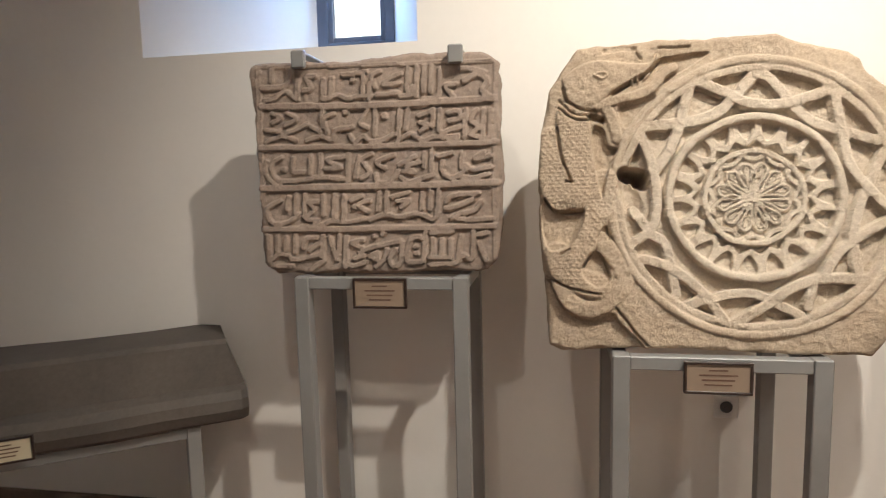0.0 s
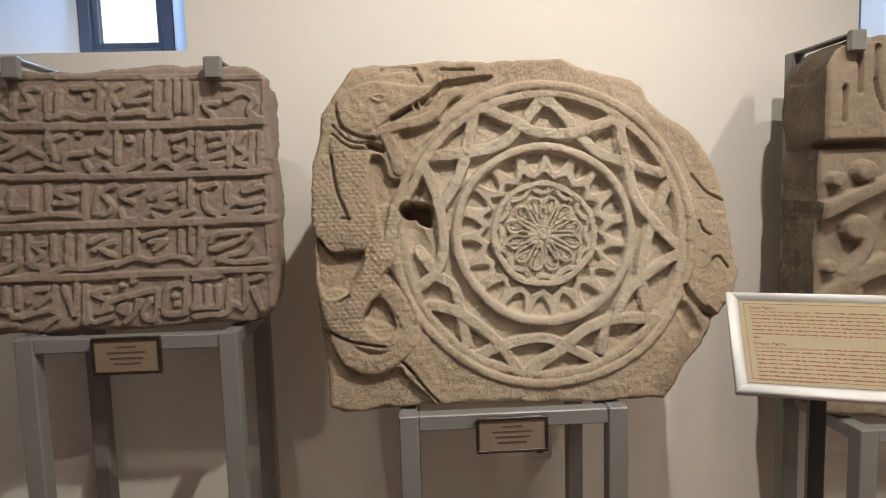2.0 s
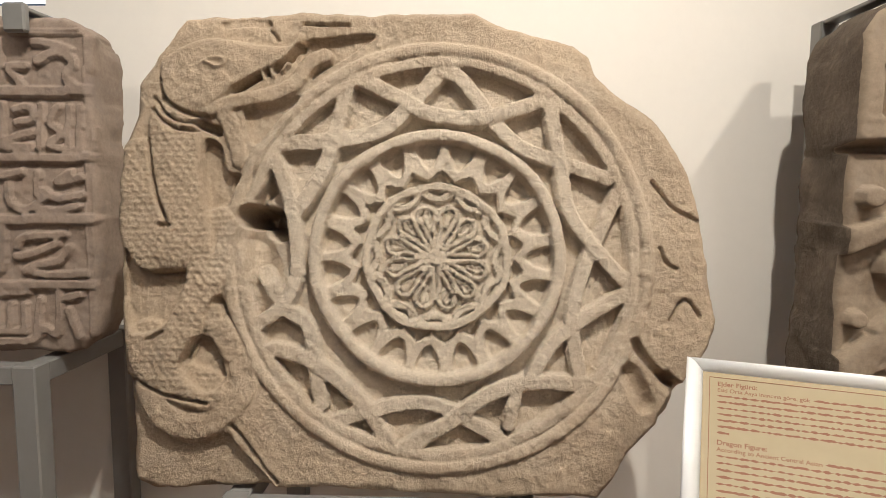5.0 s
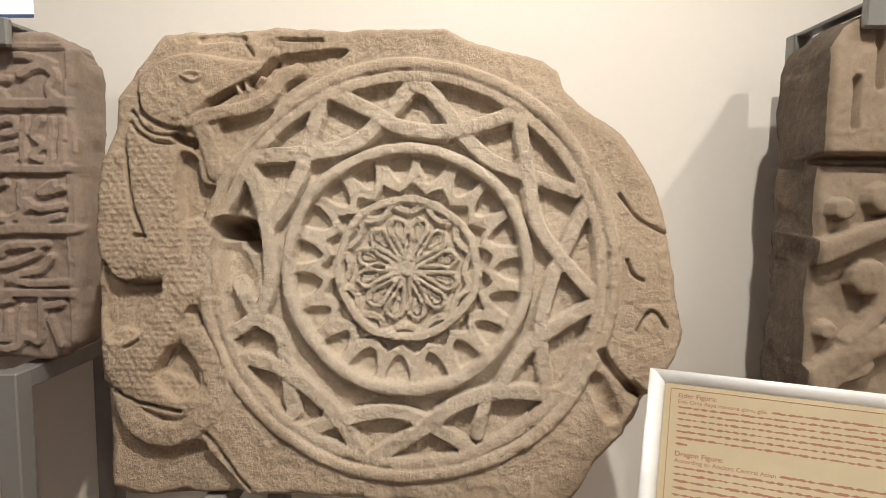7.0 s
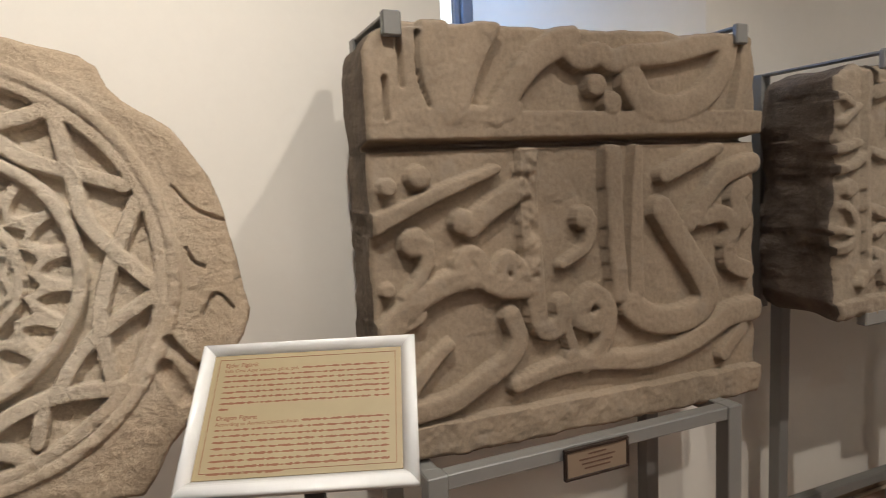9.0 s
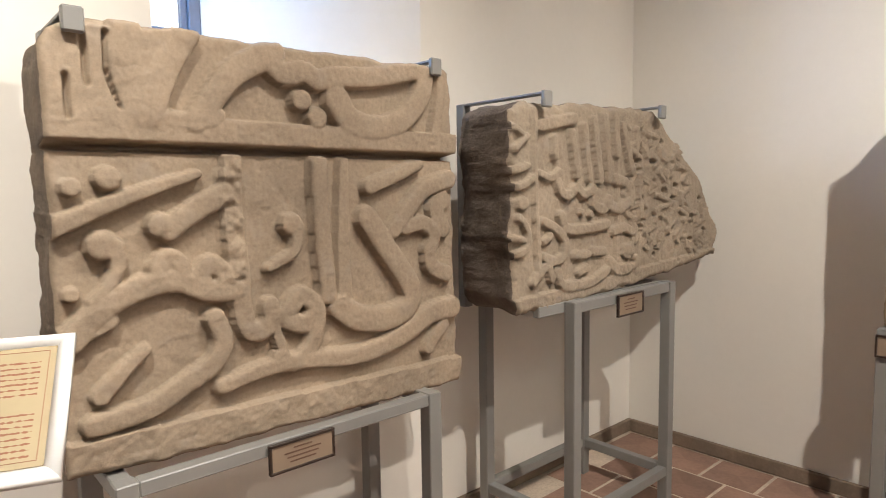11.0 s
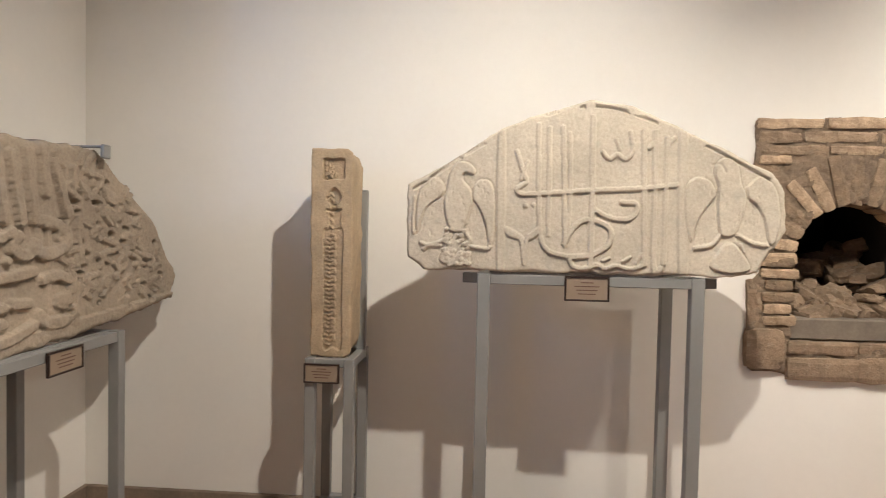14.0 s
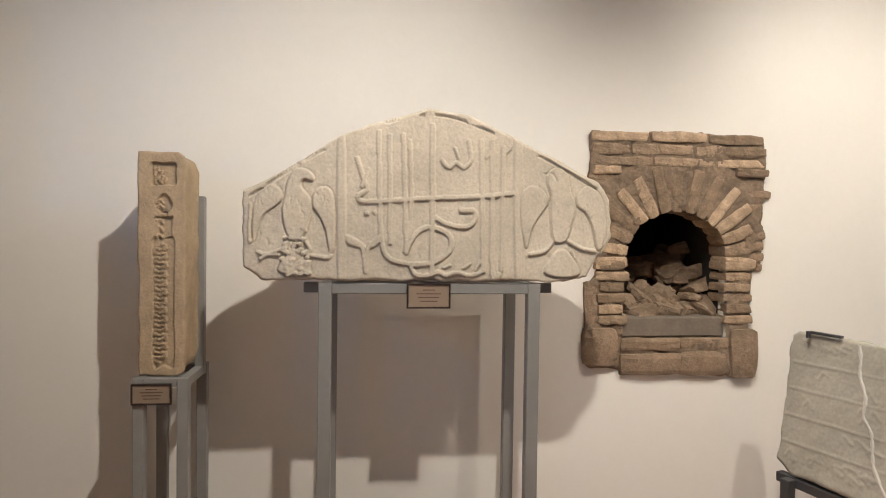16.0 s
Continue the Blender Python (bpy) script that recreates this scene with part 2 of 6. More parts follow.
class Relief:
    def __init__(self, outline, step, wobble=0.004, smooth=False, seed=1):
        p = spline(outline, True, 6) if smooth else np.vstack([np.array(outline, float), outline[0]])
        ring = []
        for a, b in zip(p, np.roll(p, -1, 0)):
            d = np.linalg.norm(b - a)
            ring += [a + (b - a) * s for s in np.linspace(0, 1, max(1, int(d / (step * 2))), endpoint=False)] if d > 1e-6 else []
        ring = np.array(ring)
        ring += wobble * 2 * np.stack([fbm(ring[:, 0] + 7, ring[:, 1], 0.06, seed), fbm(ring[:, 0], ring[:, 1] + 9, 0.06, seed + 9)], 1)
        self.ring, self.step = ring, step
        lo, hi = ring.min(0) - step, ring.max(0) + step
        self.u, self.v = np.meshgrid(np.arange(lo[0], hi[0], step), np.arange(lo[1], hi[1], step), indexing="ij")
        self.h = np.zeros_like(self.u)

    def window(self, lo, hi):
        i0, j0 = [max(0, int((lo[k] - (self.u[0, 0], self.v[0, 0])[k]) / self.step)) for k in (0, 1)]
        i1, j1 = [int((hi[k] - (self.u[0, 0], self.v[0, 0])[k]) / self.step) + 2 for k in (0, 1)]
        return slice(i0, max(i0, i1)), slice(j0, max(j0, j1))

    def distance(self, line, reach):
        """Distance to a line of points near it, and how far along it, from 0 to 1."""
        s = self.window(line.min(0) - reach, line.max(0) + reach)
        u, v = self.u[s], self.v[s]
        best, along = np.full(u.shape, 9.0), np.zeros(u.shape)
        n = len(line) - 1
        for k in range(n):
            a, e = line[k], line[k + 1] - line[k]
            q = np.clip(((u - a[0]) * e[0] + (v - a[1]) * e[1]) / (e @ e + 1e-12), 0, 1)
            d = np.hypot(u - a[0] - q * e[0], v - a[1] - q * e[1])
            near = d < best
            best, along = np.where(near, d, best), np.where(near, (k + q) / n, along)
        return s, best, along

    def build(self, name, thick, material, round_edge=0.02, rough=0.003, side=0.012, seed=3, side_mat=None, pitted=0.5):
        u, v, ring = self.u.copy(), self.v.copy(), self.ring
        near, foot_u, foot_v = np.full(u.shape, 9.0), u.copy(), v.copy()
        inside = np.zeros(u.shape, bool)
        for a, b in zip(ring, np.roll(ring, -1, 0)):
            e = b - a
            q = np.clip(((u - a[0]) * e[0] + (v - a[1]) * e[1]) / (e @ e + 1e-12), 0, 1)
            fu, fv = a[0] + q * e[0], a[1] + q * e[1]
            d = np.hypot(u - fu, v - fv)
            c = d < near
            near, foot_u, foot_v = np.where(c, d, near), np.where(c, fu, foot_u), np.where(c, fv, foot_v)
            if abs(e[1]) > 1e-12:
                inside ^= ((a[1] > v) != (b[1] > v)) & (u < a[0] + (v - a[1]) * e[0] / e[1])
        keep = inside & (near > self.step * 0.3)
        quad = keep[:-1, :-1] & keep[1:, :-1] & keep[1:, 1:] & keep[:-1, 1:]
        used = np.zeros(u.shape, bool)
        for di in (0, 1):
            for dj in (0, 1):
                used[di:used.shape[0] - 1 + di, dj:used.shape[1] - 1 + dj] |= quad
        count = np.zeros(u.shape, int)
        for di in (0, 1):
            for dj in (0, 1):
                count[di:u.shape[0] - 1 + di, dj:u.shape[1] - 1 + dj] += quad
        rim = used & (count < 4)
        u[rim], v[rim] = foot_u[rim], foot_v[rim]
        h = self.h + rough * fbm(self.u, self.v, 0.07, seed, 5) + rough * pitted * fbm(self.u, self.v, 0.012, seed + 20, 2)
        d = np.where(rim, 0.0, near) + round_edge * 0.8 * lattice(self.u, self.v, 0.05, seed + 5)
        t = np.clip(1 - d / round_edge, 0, 1)
        h = h - round_edge * 0.9 * (1 - np.sqrt(1 - t * t * 0.98))
        index = np.full(u.shape, -1)
        index[used] = np.arange(used.sum())
        verts = np.stack([u[used], -h[used], v[used]], 1)
        qi, qj = np.nonzero(quad)
        faces = np.stack([index[qi, qj], index[qi + 1, qj], index[qi + 1, qj + 1], index[qi, qj + 1]], 1)
        # sides, in rough rings, and a closed back
        follow = {}
        edges = {}
        for f in faces.tolist():
            for k in range(4):
                a, b = f[k], f[(k + 1) % 4]
                if (b, a) in edges:
                    del edges[(b, a)]
                else:
                    edges[(a, b)] = 1
        for a, b in edges:
            follow[a] = b
        start = next(iter(follow))
        loop, at = [start], follow[start]
        while at != start and at in follow and len(loop) < 20000:
            loop.append(at)
            at = follow[at]
        base = verts[loop]
        mid = base[:, [0, 2]].mean(0)
        rings, extra, n0 = [loop], [], len(verts)
        arc = np.concatenate([[0], np.cumsum(np.linalg.norm(np.diff(base, axis=0), axis=1))])
        span = max(3, int(0.07 / self.step))
        wide = np.vstack([base[-span:], base, base[:span]])[:, [0, 2]]
        total = np.vstack([[0, 0], np.cumsum(wide, 0)])
        calm = (total[2 * span + 1:] - total[:-2 * span - 1])[:len(base)] / (2 * span + 1)
        for k in range(1, 9):
            s = k / 8
            w = side * fbm(arc, np.full(len(base), s * thick), 0.09, seed + 40, 4) * (0.4 + s)
            out = base[:, [0, 2]] - mid
            out = out / (np.linalg.norm(out, axis=1)[:, None] + 1e-9)
            p = base[:, [0, 2]] * (1 - min(1, s * 3)) + calm * min(1, s * 3) + out * w[:, None] - out * 0.01 * (k == 8)
            y = base[:, 1] * (1 - s) + thick * s
            extra.append(np.stack([p[:, 0], y, p[:, 1]], 1))
            rings.append(list(range(n0 + (k - 1) * len(loop), n0 + k * len(loop))))
        polys = faces.tolist()
        for r0, r1 in zip(rings, rings[1:]):
            for k in range(len(loop)):
                j = (k + 1) % len(loop)
                polys.append((r0[j], r0[k], r1[k], r1[j]))
        polys.append(rings[-1])
        me = bpy.data.meshes.new(name)
        me.from_pydata(np.vstack([verts, *extra]).tolist(), [], polys)
        me.materials.append(material)
        # sides and back may take another material than the carved face
        if side_mat:
            me.materials.append(side_mat)
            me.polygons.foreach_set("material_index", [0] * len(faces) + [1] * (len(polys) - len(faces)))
        me.polygons.foreach_set("use_smooth", [True] * (len(polys) - 1) + [False])
        me.update()
        return new(name, me)


def bar(r, pts, width, height, wide_end=None, soft=0.55, scale=False):
    """A raised, rounded stroke of the relief."""
    line = spline(pts)
    s, d, t = r.distance(line, max(width, wide_end or 0) * 1.15)
    w = width + ((wide_end or width) - width) * t
    x = np.clip(d / w, 0, 1)
    lift = height * np.clip(1 - x**4, 0, 1) ** soft
    if scale:
        lift = lift + (d < w * 0.9) * 0.004 * (fish_scales(r.u[s], r.v[s]) - 0.5)
    r.h[s] = np.maximum(r.h[s], np.where(d < w, lift, -9))


def cut(r, pts, width, depth, hard=4):
    line = spline(pts)
    s, d, t = r.distance(line, width * 1.4)
    x = np.clip(d / width, 0, 1.4)
    r.h[s] -= depth * np.clip(1 - x**hard, 0, 1)


def ring(r, cu, cv, radius, width, height, jitter=0.0, seed=1):
    a = np.arctan2(r.v - cv, r.u - cu)
    d = np.abs(np.hypot(r.u - cu, r.v - cv) - radius - jitter * np.sin(a * 7 + seed) - jitter * np.sin(a * 3 + seed * 2))
    x = np.clip(d / width, 0, 1)
    r.h = np.maximum(r.h, np.where(d < width, height * np.clip(1 - x**2.5, 0, 1) ** 0.55, -9))


def region(r, pts, soft):
    """How far a place lies inside a smooth closed outline, from 0 to 1."""
    line = spline(pts, True, 5)
    line = np.vstack([line, line[:1]])
    s, d, t = r.distance(line, 0.004)
    u, v = r.u[s], r.v[s]
    inside = np.zeros(u.shape, bool)
    for a, b in zip(line, line[1:]):
        if abs(b[1] - a[1]) > 1e-12:
            inside ^= ((a[1] > v) != (b[1] > v)) & (u < a[0] + (v - a[1]) * (b[0] - a[0]) / (b[1] - a[1]))
    x = np.clip(np.where(inside, d, 0) / soft, 0, 1)
    return s, np.sqrt(1 - (1 - x) ** 2), inside


def plateau(r, pts, height, soft=0.009):
    """A raised flat shape with rounded shoulders."""
    s, x, inside = region(r, pts, soft)
    r.h[s] = np.where(inside, np.maximum(r.h[s], r.h[s] + (height - r.h[s]) * x), r.h[s])


def hollow(r, pts, depth, soft=0.006):
    """A sunk flat ground with steep sides."""
    s, x, inside = region(r, pts, soft)
    r.h[s] = np.where(inside, r.h[s] - depth * x, r.h[s])


def fish_scales(u, v, wide=0.0155, tall=0.0105):
    """Overlapping rounded scales, their free edges downwards."""
    u = u + 0.006 * lattice(u, v, 0.05, 5)
    v = v + 0.006 * lattice(u, v, 0.05, 6)
    j0 = np.floor(v / tall)
    out = np.zeros(u.shape)
    for dj in (0, 1):
        j = j0 + dj
        off = (j % 2) * 0.5
        i = np.round(u / wide - off)
        d = np.hypot(u - (i + off) * wide, (v - j * tall) * 1.05) / (wide * 0.62)
        out = np.where(d < 1, 0.35 + 0.65 * d, out)
    return out


def carved(r, name, m, thick, material, label, category="carved stone", **k):
    ob = r.build(name, thick, material, **k)
    ob.matrix_world = m
    return tagged(ob, label, category)


AT_A = Matrix.Identity(4)
AT_B = pose(4.15, 0, 0, 0, 0, -90)
XB, YD, XC, TOP = 4.15, -5.6, -3.0, 3.6

# ---- the room ----
SILL, HEAD = 1.86, 2.75
setting("wall_north", block(XC - 0.4, XB + 0.4, 0, 0.5, -0.1, SILL), WALL, "off-white plastered wall under the window niches")
edges_x = [XC - 0.4, -1.56, -0.48, 1.62, 2.62, XB + 0.4]
for k in (0, 2, 4):
    setting("wall_north_pier", block(edges_x[k], edges_x[k + 1], 0, 0.5, SILL, HEAD), WALL, "off-white plastered wall beside a window niche", "wall")
setting("wall_north_top", block(XC - 0.4, XB + 0.4, 0, 0.5, HEAD, TOP), WALL, "off-white plastered wall above the window niches", "wall")
setting("wall_south", block(XC - 0.4, XB + 0.4, YD - 0.3, YD, -0.1, TOP), WALL, "off-white plastered wall")
setting("wall_west", block(XC - 0.3, XC, YD, 0, -0.1, TOP), WALL, "off-white plastered wall")
ny0, ny1, nz0, nz1 = -4.03, -3.49, 0.93, 1.60
setting("wall_east", block(XB, XB + 0.4, ny1, 0, -0.1, TOP), WALL, "off-white plastered wall behind the carved stones")
setting("wall_east_far", block(XB, XB + 0.4, YD, ny0, -0.1, TOP), WALL, "off-white plastered wall beyond the brick niche", "wall")
setting("wall_east_low", block(XB, XB + 0.4, ny0, ny1, -0.1, nz0), WALL, "off-white plastered wall under the brick niche", "wall")
setting("wall_east_high", block(XB, XB + 0.4, ny0, ny1, nz1, TOP), WALL, "off-white plastered wall over the brick niche", "wall")
setting("ceiling", block(XC - 0.4, XB + 0.4, YD - 0.3, 0.5, TOP, TOP + 0.2), CEIL, "plain white plastered ceiling")
setting("baseboard_east", block(XB - 0.022, XB, YD, -0.022, 0, 0.07, 0.004), SKIRT, "worn brown stone skirting along the wall", "baseboard")
setting("baseboard_north", block(XC, XB - 0.0, -0.022, 0, 0, 0.07, 0.004), SKIRT, "worn brown stone skirting along the wall", "baseboard")


def window(k, x0, x1, f0, f1):
    """A small window deep in a splayed niche."""
    y = 0.42
    setting(f"window_reveal_{k}", prism([(x0, 0.0), (f0, y), (f0, 0.5), (x0, 0.5)], SILL, HEAD), WALL, "splayed plaster side of a deep window niche", "window reveal")
    setting(f"window_reveal_{k}_b", prism([(x1, 0.0), (x1, 0.5), (f1, 0.5), (f1, y)], SILL, HEAD), WALL, "splayed plaster side of a deep window niche", "window reveal")
    setting(f"window_sill_{k}", block(f0, f1, y - 0.01, 0.5, SILL, SILL + 0.06), WALL, "plaster sill under a small window", "sill")
    w = tagged(new(f"window_{k}"), "small blue-grey framed window, bright with daylight", "window", "", "structure")
    z0, z1, d = SILL + 0.06, HEAD - 0.1, 0.045
    setting(f"window_lintel_{k}", block(f0, f1, y, 0.5, z1, HEAD), WALL, "plaster above a small window", "lintel")
    for name, b in (("frame_post", (f0, f0 + d, z0, z1)), ("frame_post", (f1 - d, f1, z0, z1)), ("frame_rail", (f0 + d, f1 - d, z0, z0 + d)), ("frame_rail", (f0 + d, f1 - d, z1 - d, z1))):
        part(name, block(b[0], b[1], y, y + 0.06, b[2], b[3], 0.004), WINFRAME, w)
    e = d + 0.022
    for b in ((f0 + d, f0 + e, z0 + d, z1 - d), (f1 - e, f1 - d, z0 + d, z1 - d), (f0 + e, f1 - e, z0 + d, z0 + e), (f0 + e, f1 - e, z1 - e, z1 - d)):
        part("sash", block(b[0], b[1], y + 0.015, y + 0.05, b[2], b[3], 0.003), WINFRAME, w)
    pane = part("pane", block(f0 + e, f1 - e, y + 0.03, y + 0.035, z0 + e, z1 - e), GLASS, w)
    pane.visible_shadow = False


setting("backdrop", block(XC - 2, XB + 2, 2.5, 2.52, 0, 7), GLOW, "bright white sky outside the windows", "backdrop")
window(1, -1.56, -0.48, -1.01, -0.665)
window(2, 1.62, 2.62, 1.63, 1.93)


# ---- stands of grey steel tube ----
def stand(name, at, x0, x1, y0, y1, top, label, tube=0.046, low=0.16, arms=(), shelf=(0, 0), rear_top=None, group="steel stands"):
    """Four legs, top and low rails; arms: (x, height) of tall rear posts with a hook over the stone."""
    s = thing(name, at @ Matrix.Translation((0, 0, 0)), label, "stand", group)
    t = tube
    for x in (x0, x1 - t):
        part("leg", block(x, x + t, y0, y0 + t, 0, top, 0.003), STEEL, s)
        part("leg", block(x, x + t, y1 - t, y1, 0, rear_top or top, 0.003), STEEL, s)
    e = 0.0015
    part("top_rail", block(x0 + t - shelf[0] - t * (shelf[0] > 0), x1 - t + shelf[1] + t * (shelf[1] > 0), y0 + 0.004, y0 + t - 0.004, top - 0.04 + e, top - e, 0.003), STEEL, s) if not any(shelf) else None
    if any(shelf):
        part("top_rail", block(x0 - shelf[0], x1 + shelf[1], y0 + t, y0 + t + 0.03, top - 0.042, top - e, 0.003), STEEL, s)
        part("top_rail", block(x0 + t, x1 - t, y0 + 0.004, y0 + t - 0.004, top - 0.042, top - e, 0.003), STEEL, s)
    part("back_rail", block(x0 + t, x1 - t, y1 - t + 0.004, y1 - 0.004, top - 0.04, top - e, 0.003), STEEL, s)
    for x in (x0, x1 - t):
        part("side_rail", block(x + 0.003, x + t - 0.003, y0 + t, y1 - t, top - 0.042, top - 0.002, 0.003), STEEL, s)
        part("low_side_rail", block(x + 0.003, x + t - 0.003, y0 + t, y1 - t, low - 0.04, low, 0.003), STEEL, s)
    part("low_rail", block(x0 + t, x1 - t, y0 + 0.003, y0 + t - 0.003, low - 0.04, low, 0.003), STEEL, s)
    part("low_rail", block(x0 + t, x1 - t, y1 - t + 0.003, y1 - 0.003, low - 0.04, low, 0.003), STEEL, s)
    for x, z, reach in arms:
        part("rear_post", block(x - 0.02, x + 0.02, y1 - t - 0.042, y1 - t - 0.002, top - 0.045, z, 0.003), STEEL, s)
        arm = part("arm", block(x - 0.016, x + 0.016, reach, y1 - t - 0.042, z - 0.008, z, 0.002), STEEL, s)
        part("hook", block(x - 0.022, x + 0.022, reach - 0.018, reach, z - 0.05, z + 0.004, 0.004), STEEL, arm)
    return s


def plate(at, x0, x1, y, z0, z1, label="small brown caption plate with a dark frame on a stand", tilt=0, paper=None):
    """A caption plate: dark frame, beige card, lines of writing too small to read."""
    w, h = x1 - x0, z1 - z0
    p = thing("caption_plate", at @ pose(x0, y, z0, tilt), label, "sign", "caption plates")
    d = 0.007
    part("backing", block(0, w, -0.006, 0, 0, h, 0.001), WOOD, p)
    for b in ((0, w, 0, d), (0, w, h - d, h), (0, d, d, h - d), (w - d, w, d, h - d)):
        part("frame", block(b[0], b[1], -0.012, -0.006, b[2], b[3], 0.001), WOOD, p)
    card = part("card", block(d, w - d, -0.008, -0.006, d, h - d), paper or PAPER_B, p)
    for k, (a, b) in enumerate(((0.36, 0.64), (0.22, 0.78), (0.26, 0.74), (0.3, 0.7))):
        z = h * (0.74 - 0.15 * k)
        part("line_of_writing", block(w * a, w * b, -0.0088, -0.008, z - 0.0022, z + 0.0018), INK_B, card)
    return p


# ---- inscription slab in five lines, first on the window wall ----
def inscription_slab():
    r = Relief([(-0.395, 0.325), (-0.38, 0.335), (-0.1, 0.325), (0.1, 0.335), (0.33, 0.338), (0.385, 0.30), (0.39, 0.08), (0.38, -0.29), (0.35, -0.32), (0.0, -0.33), (-0.33, -0.335), (-0.38, -0.30), (-0.385, 0.0)], 0.0030, 0.005, seed=11)
    r.h -= 0.0085
    bar(r, [(-0.36, 0.199), (-0.003, 0.188), (0.379, 0.193)], 0.0104, 0.001)
    bar(r, [(-0.37, 0.07), (-0.011, 0.064), (0.38, 0.065)], 0.0090, 0.001)
    bar(r, [(-0.373, -0.057), (-0.02, -0.059), (0.379, -0.055)], 0.0106, 0.001)
    bar(r, [(-0.38, -0.189), (-0.029, -0.19), (0.375, -0.185)], 0.0091, 0.001)
    bar(r, [(-0.367, 0.311), (-0.372, -0.038), (-0.358, -0.312)], 0.0089, -0.004)
    bar(r, [(0.381, 0.288), (0.373, -0.07), (0.372, -0.296)], 0.0092, -0.004)
    bar(r, [(-0.364, 0.321), (-0.002, 0.31), (0.37, 0.302)], 0.0059, -0.004)
    # first line
    bar(r, [(0.284, 0.248), (0.323, 0.266), (0.352, 0.246), (0.338, 0.217), (0.364, 0.194)], 0.0090, 0.0)
    bar(r, [(0.279, 0.284), (0.316, 0.28), (0.346, 0.27)], 0.0075, 0.0)
    bar(r, [(0.261, 0.239), (0.228, 0.236), (0.251, 0.202)], 0.0075, 0.0)
    bar(r, [(0.213, 0.286), (0.209, 0.223), (0.196, 0.202), (0.161, 0.201)], 0.0075, 0.0)
    bar(r, [(0.186, 0.294), (0.182, 0.221)], 0.0075, 0.0)
    bar(r, [(0.164, 0.295), (0.16, 0.222)], 0.0075, 0.0)
    bar(r, [(0.142, 0.295), (0.137, 0.21)], 0.0075, 0.0)
    bar(r, [(0.115, 0.292), (0.111, 0.226), (0.129, 0.236), (0.125, 0.214), (0.088, 0.212)], 0.0074, 0.0)
    bar(r, [(0.092, 0.278), (0.061, 0.267), (0.038, 0.247), (0.09, 0.251)], 0.0074, 0.0)
    bar(r, [(0.084, 0.221), (0.014, 0.217)], 0.0074, 0.0)
    bar(r, [(0.026, 0.288), (0.003, 0.274), (0.011, 0.24)], 0.0074, 0.0)
    bar(r, [(-0.006, 0.255), (-0.009, 0.206)], 0.0074, 0.0)
    bar(r, [(-0.025, 0.281), (-0.029, 0.216)], 0.0074, 0.0)
    bar(r, [(-0.015, 0.291), (-0.055, 0.285), (-0.092, 0.285)], 0.0074, 0.0)
    bar(r, [(-0.061, 0.266), (-0.058, 0.266)], 0.0088, 0.0)
    bar(r, [(-0.001, 0.215), (-0.038, 0.219), (-0.075, 0.211), (-0.111, 0.223), (-0.156, 0.211)], 0.0074, 0.0)
    bar(r, [(-0.127, 0.275), (-0.132, 0.216)], 0.0088, 0.0)
    bar(r, [(-0.154, 0.27), (-0.158, 0.214)], 0.0088, 0.0)
    bar(r, [(-0.179, 0.283), (-0.209, 0.281), (-0.194, 0.247), (-0.219, 0.241)], 0.0073, 0.0)
    bar(r, [(-0.236, 0.296), (-0.242, 0.217)], 0.0088, 0.0)
    bar(r, [(-0.267, 0.308), (-0.274, 0.264), (-0.312, 0.255), (-0.355, 0.256)], 0.0087, 0.0)
    bar(r, [(-0.322, 0.309), (-0.322, 0.273)], 0.0073, 0.0)
    bar(r, [(-0.245, 0.217), (-0.281, 0.242), (-0.314, 0.221), (-0.351, 0.218)], 0.0073, 0.0)
    # second line
    bar(r, [(0.362, 0.161), (0.358, 0.08)], 0.0076, 0.0)
    bar(r, [(0.34, 0.161), (0.338, 0.081)], 0.0076, 0.0)
    bar(r, [(0.32, 0.162), (0.303, 0.132), (0.326, 0.11), (0.301, 0.09), (0.347, 0.077)], 0.0076, 0.0)
    bar(r, [(0.287, 0.163), (0.282, 0.081)], 0.0076, 0.0)
    bar(r, [(0.234, 0.156), (0.264, 0.161), (0.27, 0.139), (0.237, 0.132)], 0.0075, 0.0)
    bar(r, [(0.269, 0.112), (0.235, 0.104), (0.21, 0.09), (0.264, 0.085)], 0.0076, 0.0)
    bar(r, [(0.209, 0.166), (0.205, 0.105)], 0.0075, 0.0)
    bar(r, [(0.188, 0.167), (0.185, 0.118)], 0.0075, 0.0)
    bar(r, [(0.185, 0.164), (0.143, 0.15)], 0.0075, 0.0)
    bar(r, [(0.147, 0.13), (0.171, 0.122), (0.148, 0.105)], 0.0075, 0.0)
    bar(r, [(0.259, 0.076), (0.192, 0.086), (0.154, 0.077), (0.117, 0.097), (0.074, 0.077)], 0.0075, 0.0)
    bar(r, [(0.11, 0.169), (0.1, 0.112)], 0.0075, 0.0)
    bar(r, [(0.085, 0.17), (0.079, 0.086)], 0.0075, 0.0)
    bar(r, [(0.035, 0.154), (0.038, 0.154)], 0.0104, 0.0)
    bar(r, [(0.065, 0.099), (0.03, 0.082), (-0.01, 0.08), (-0.032, 0.095), (-0.059, 0.078), (-0.076, 0.101)], 0.0075, 0.0)
    bar(r, [(0.009, 0.173), (0.004, 0.098)], 0.0075, 0.0)
    bar(r, [(-0.015, 0.171), (-0.04, 0.137), (-0.018, 0.121)], 0.0074, 0.0)
    bar(r, [(-0.065, 0.124), (-0.119, 0.117), (-0.132, 0.088), (-0.171, 0.1), (-0.216, 0.088)], 0.0074, 0.0)
    bar(r, [(-0.088, 0.17), (-0.085, 0.17)], 0.0089, 0.0)
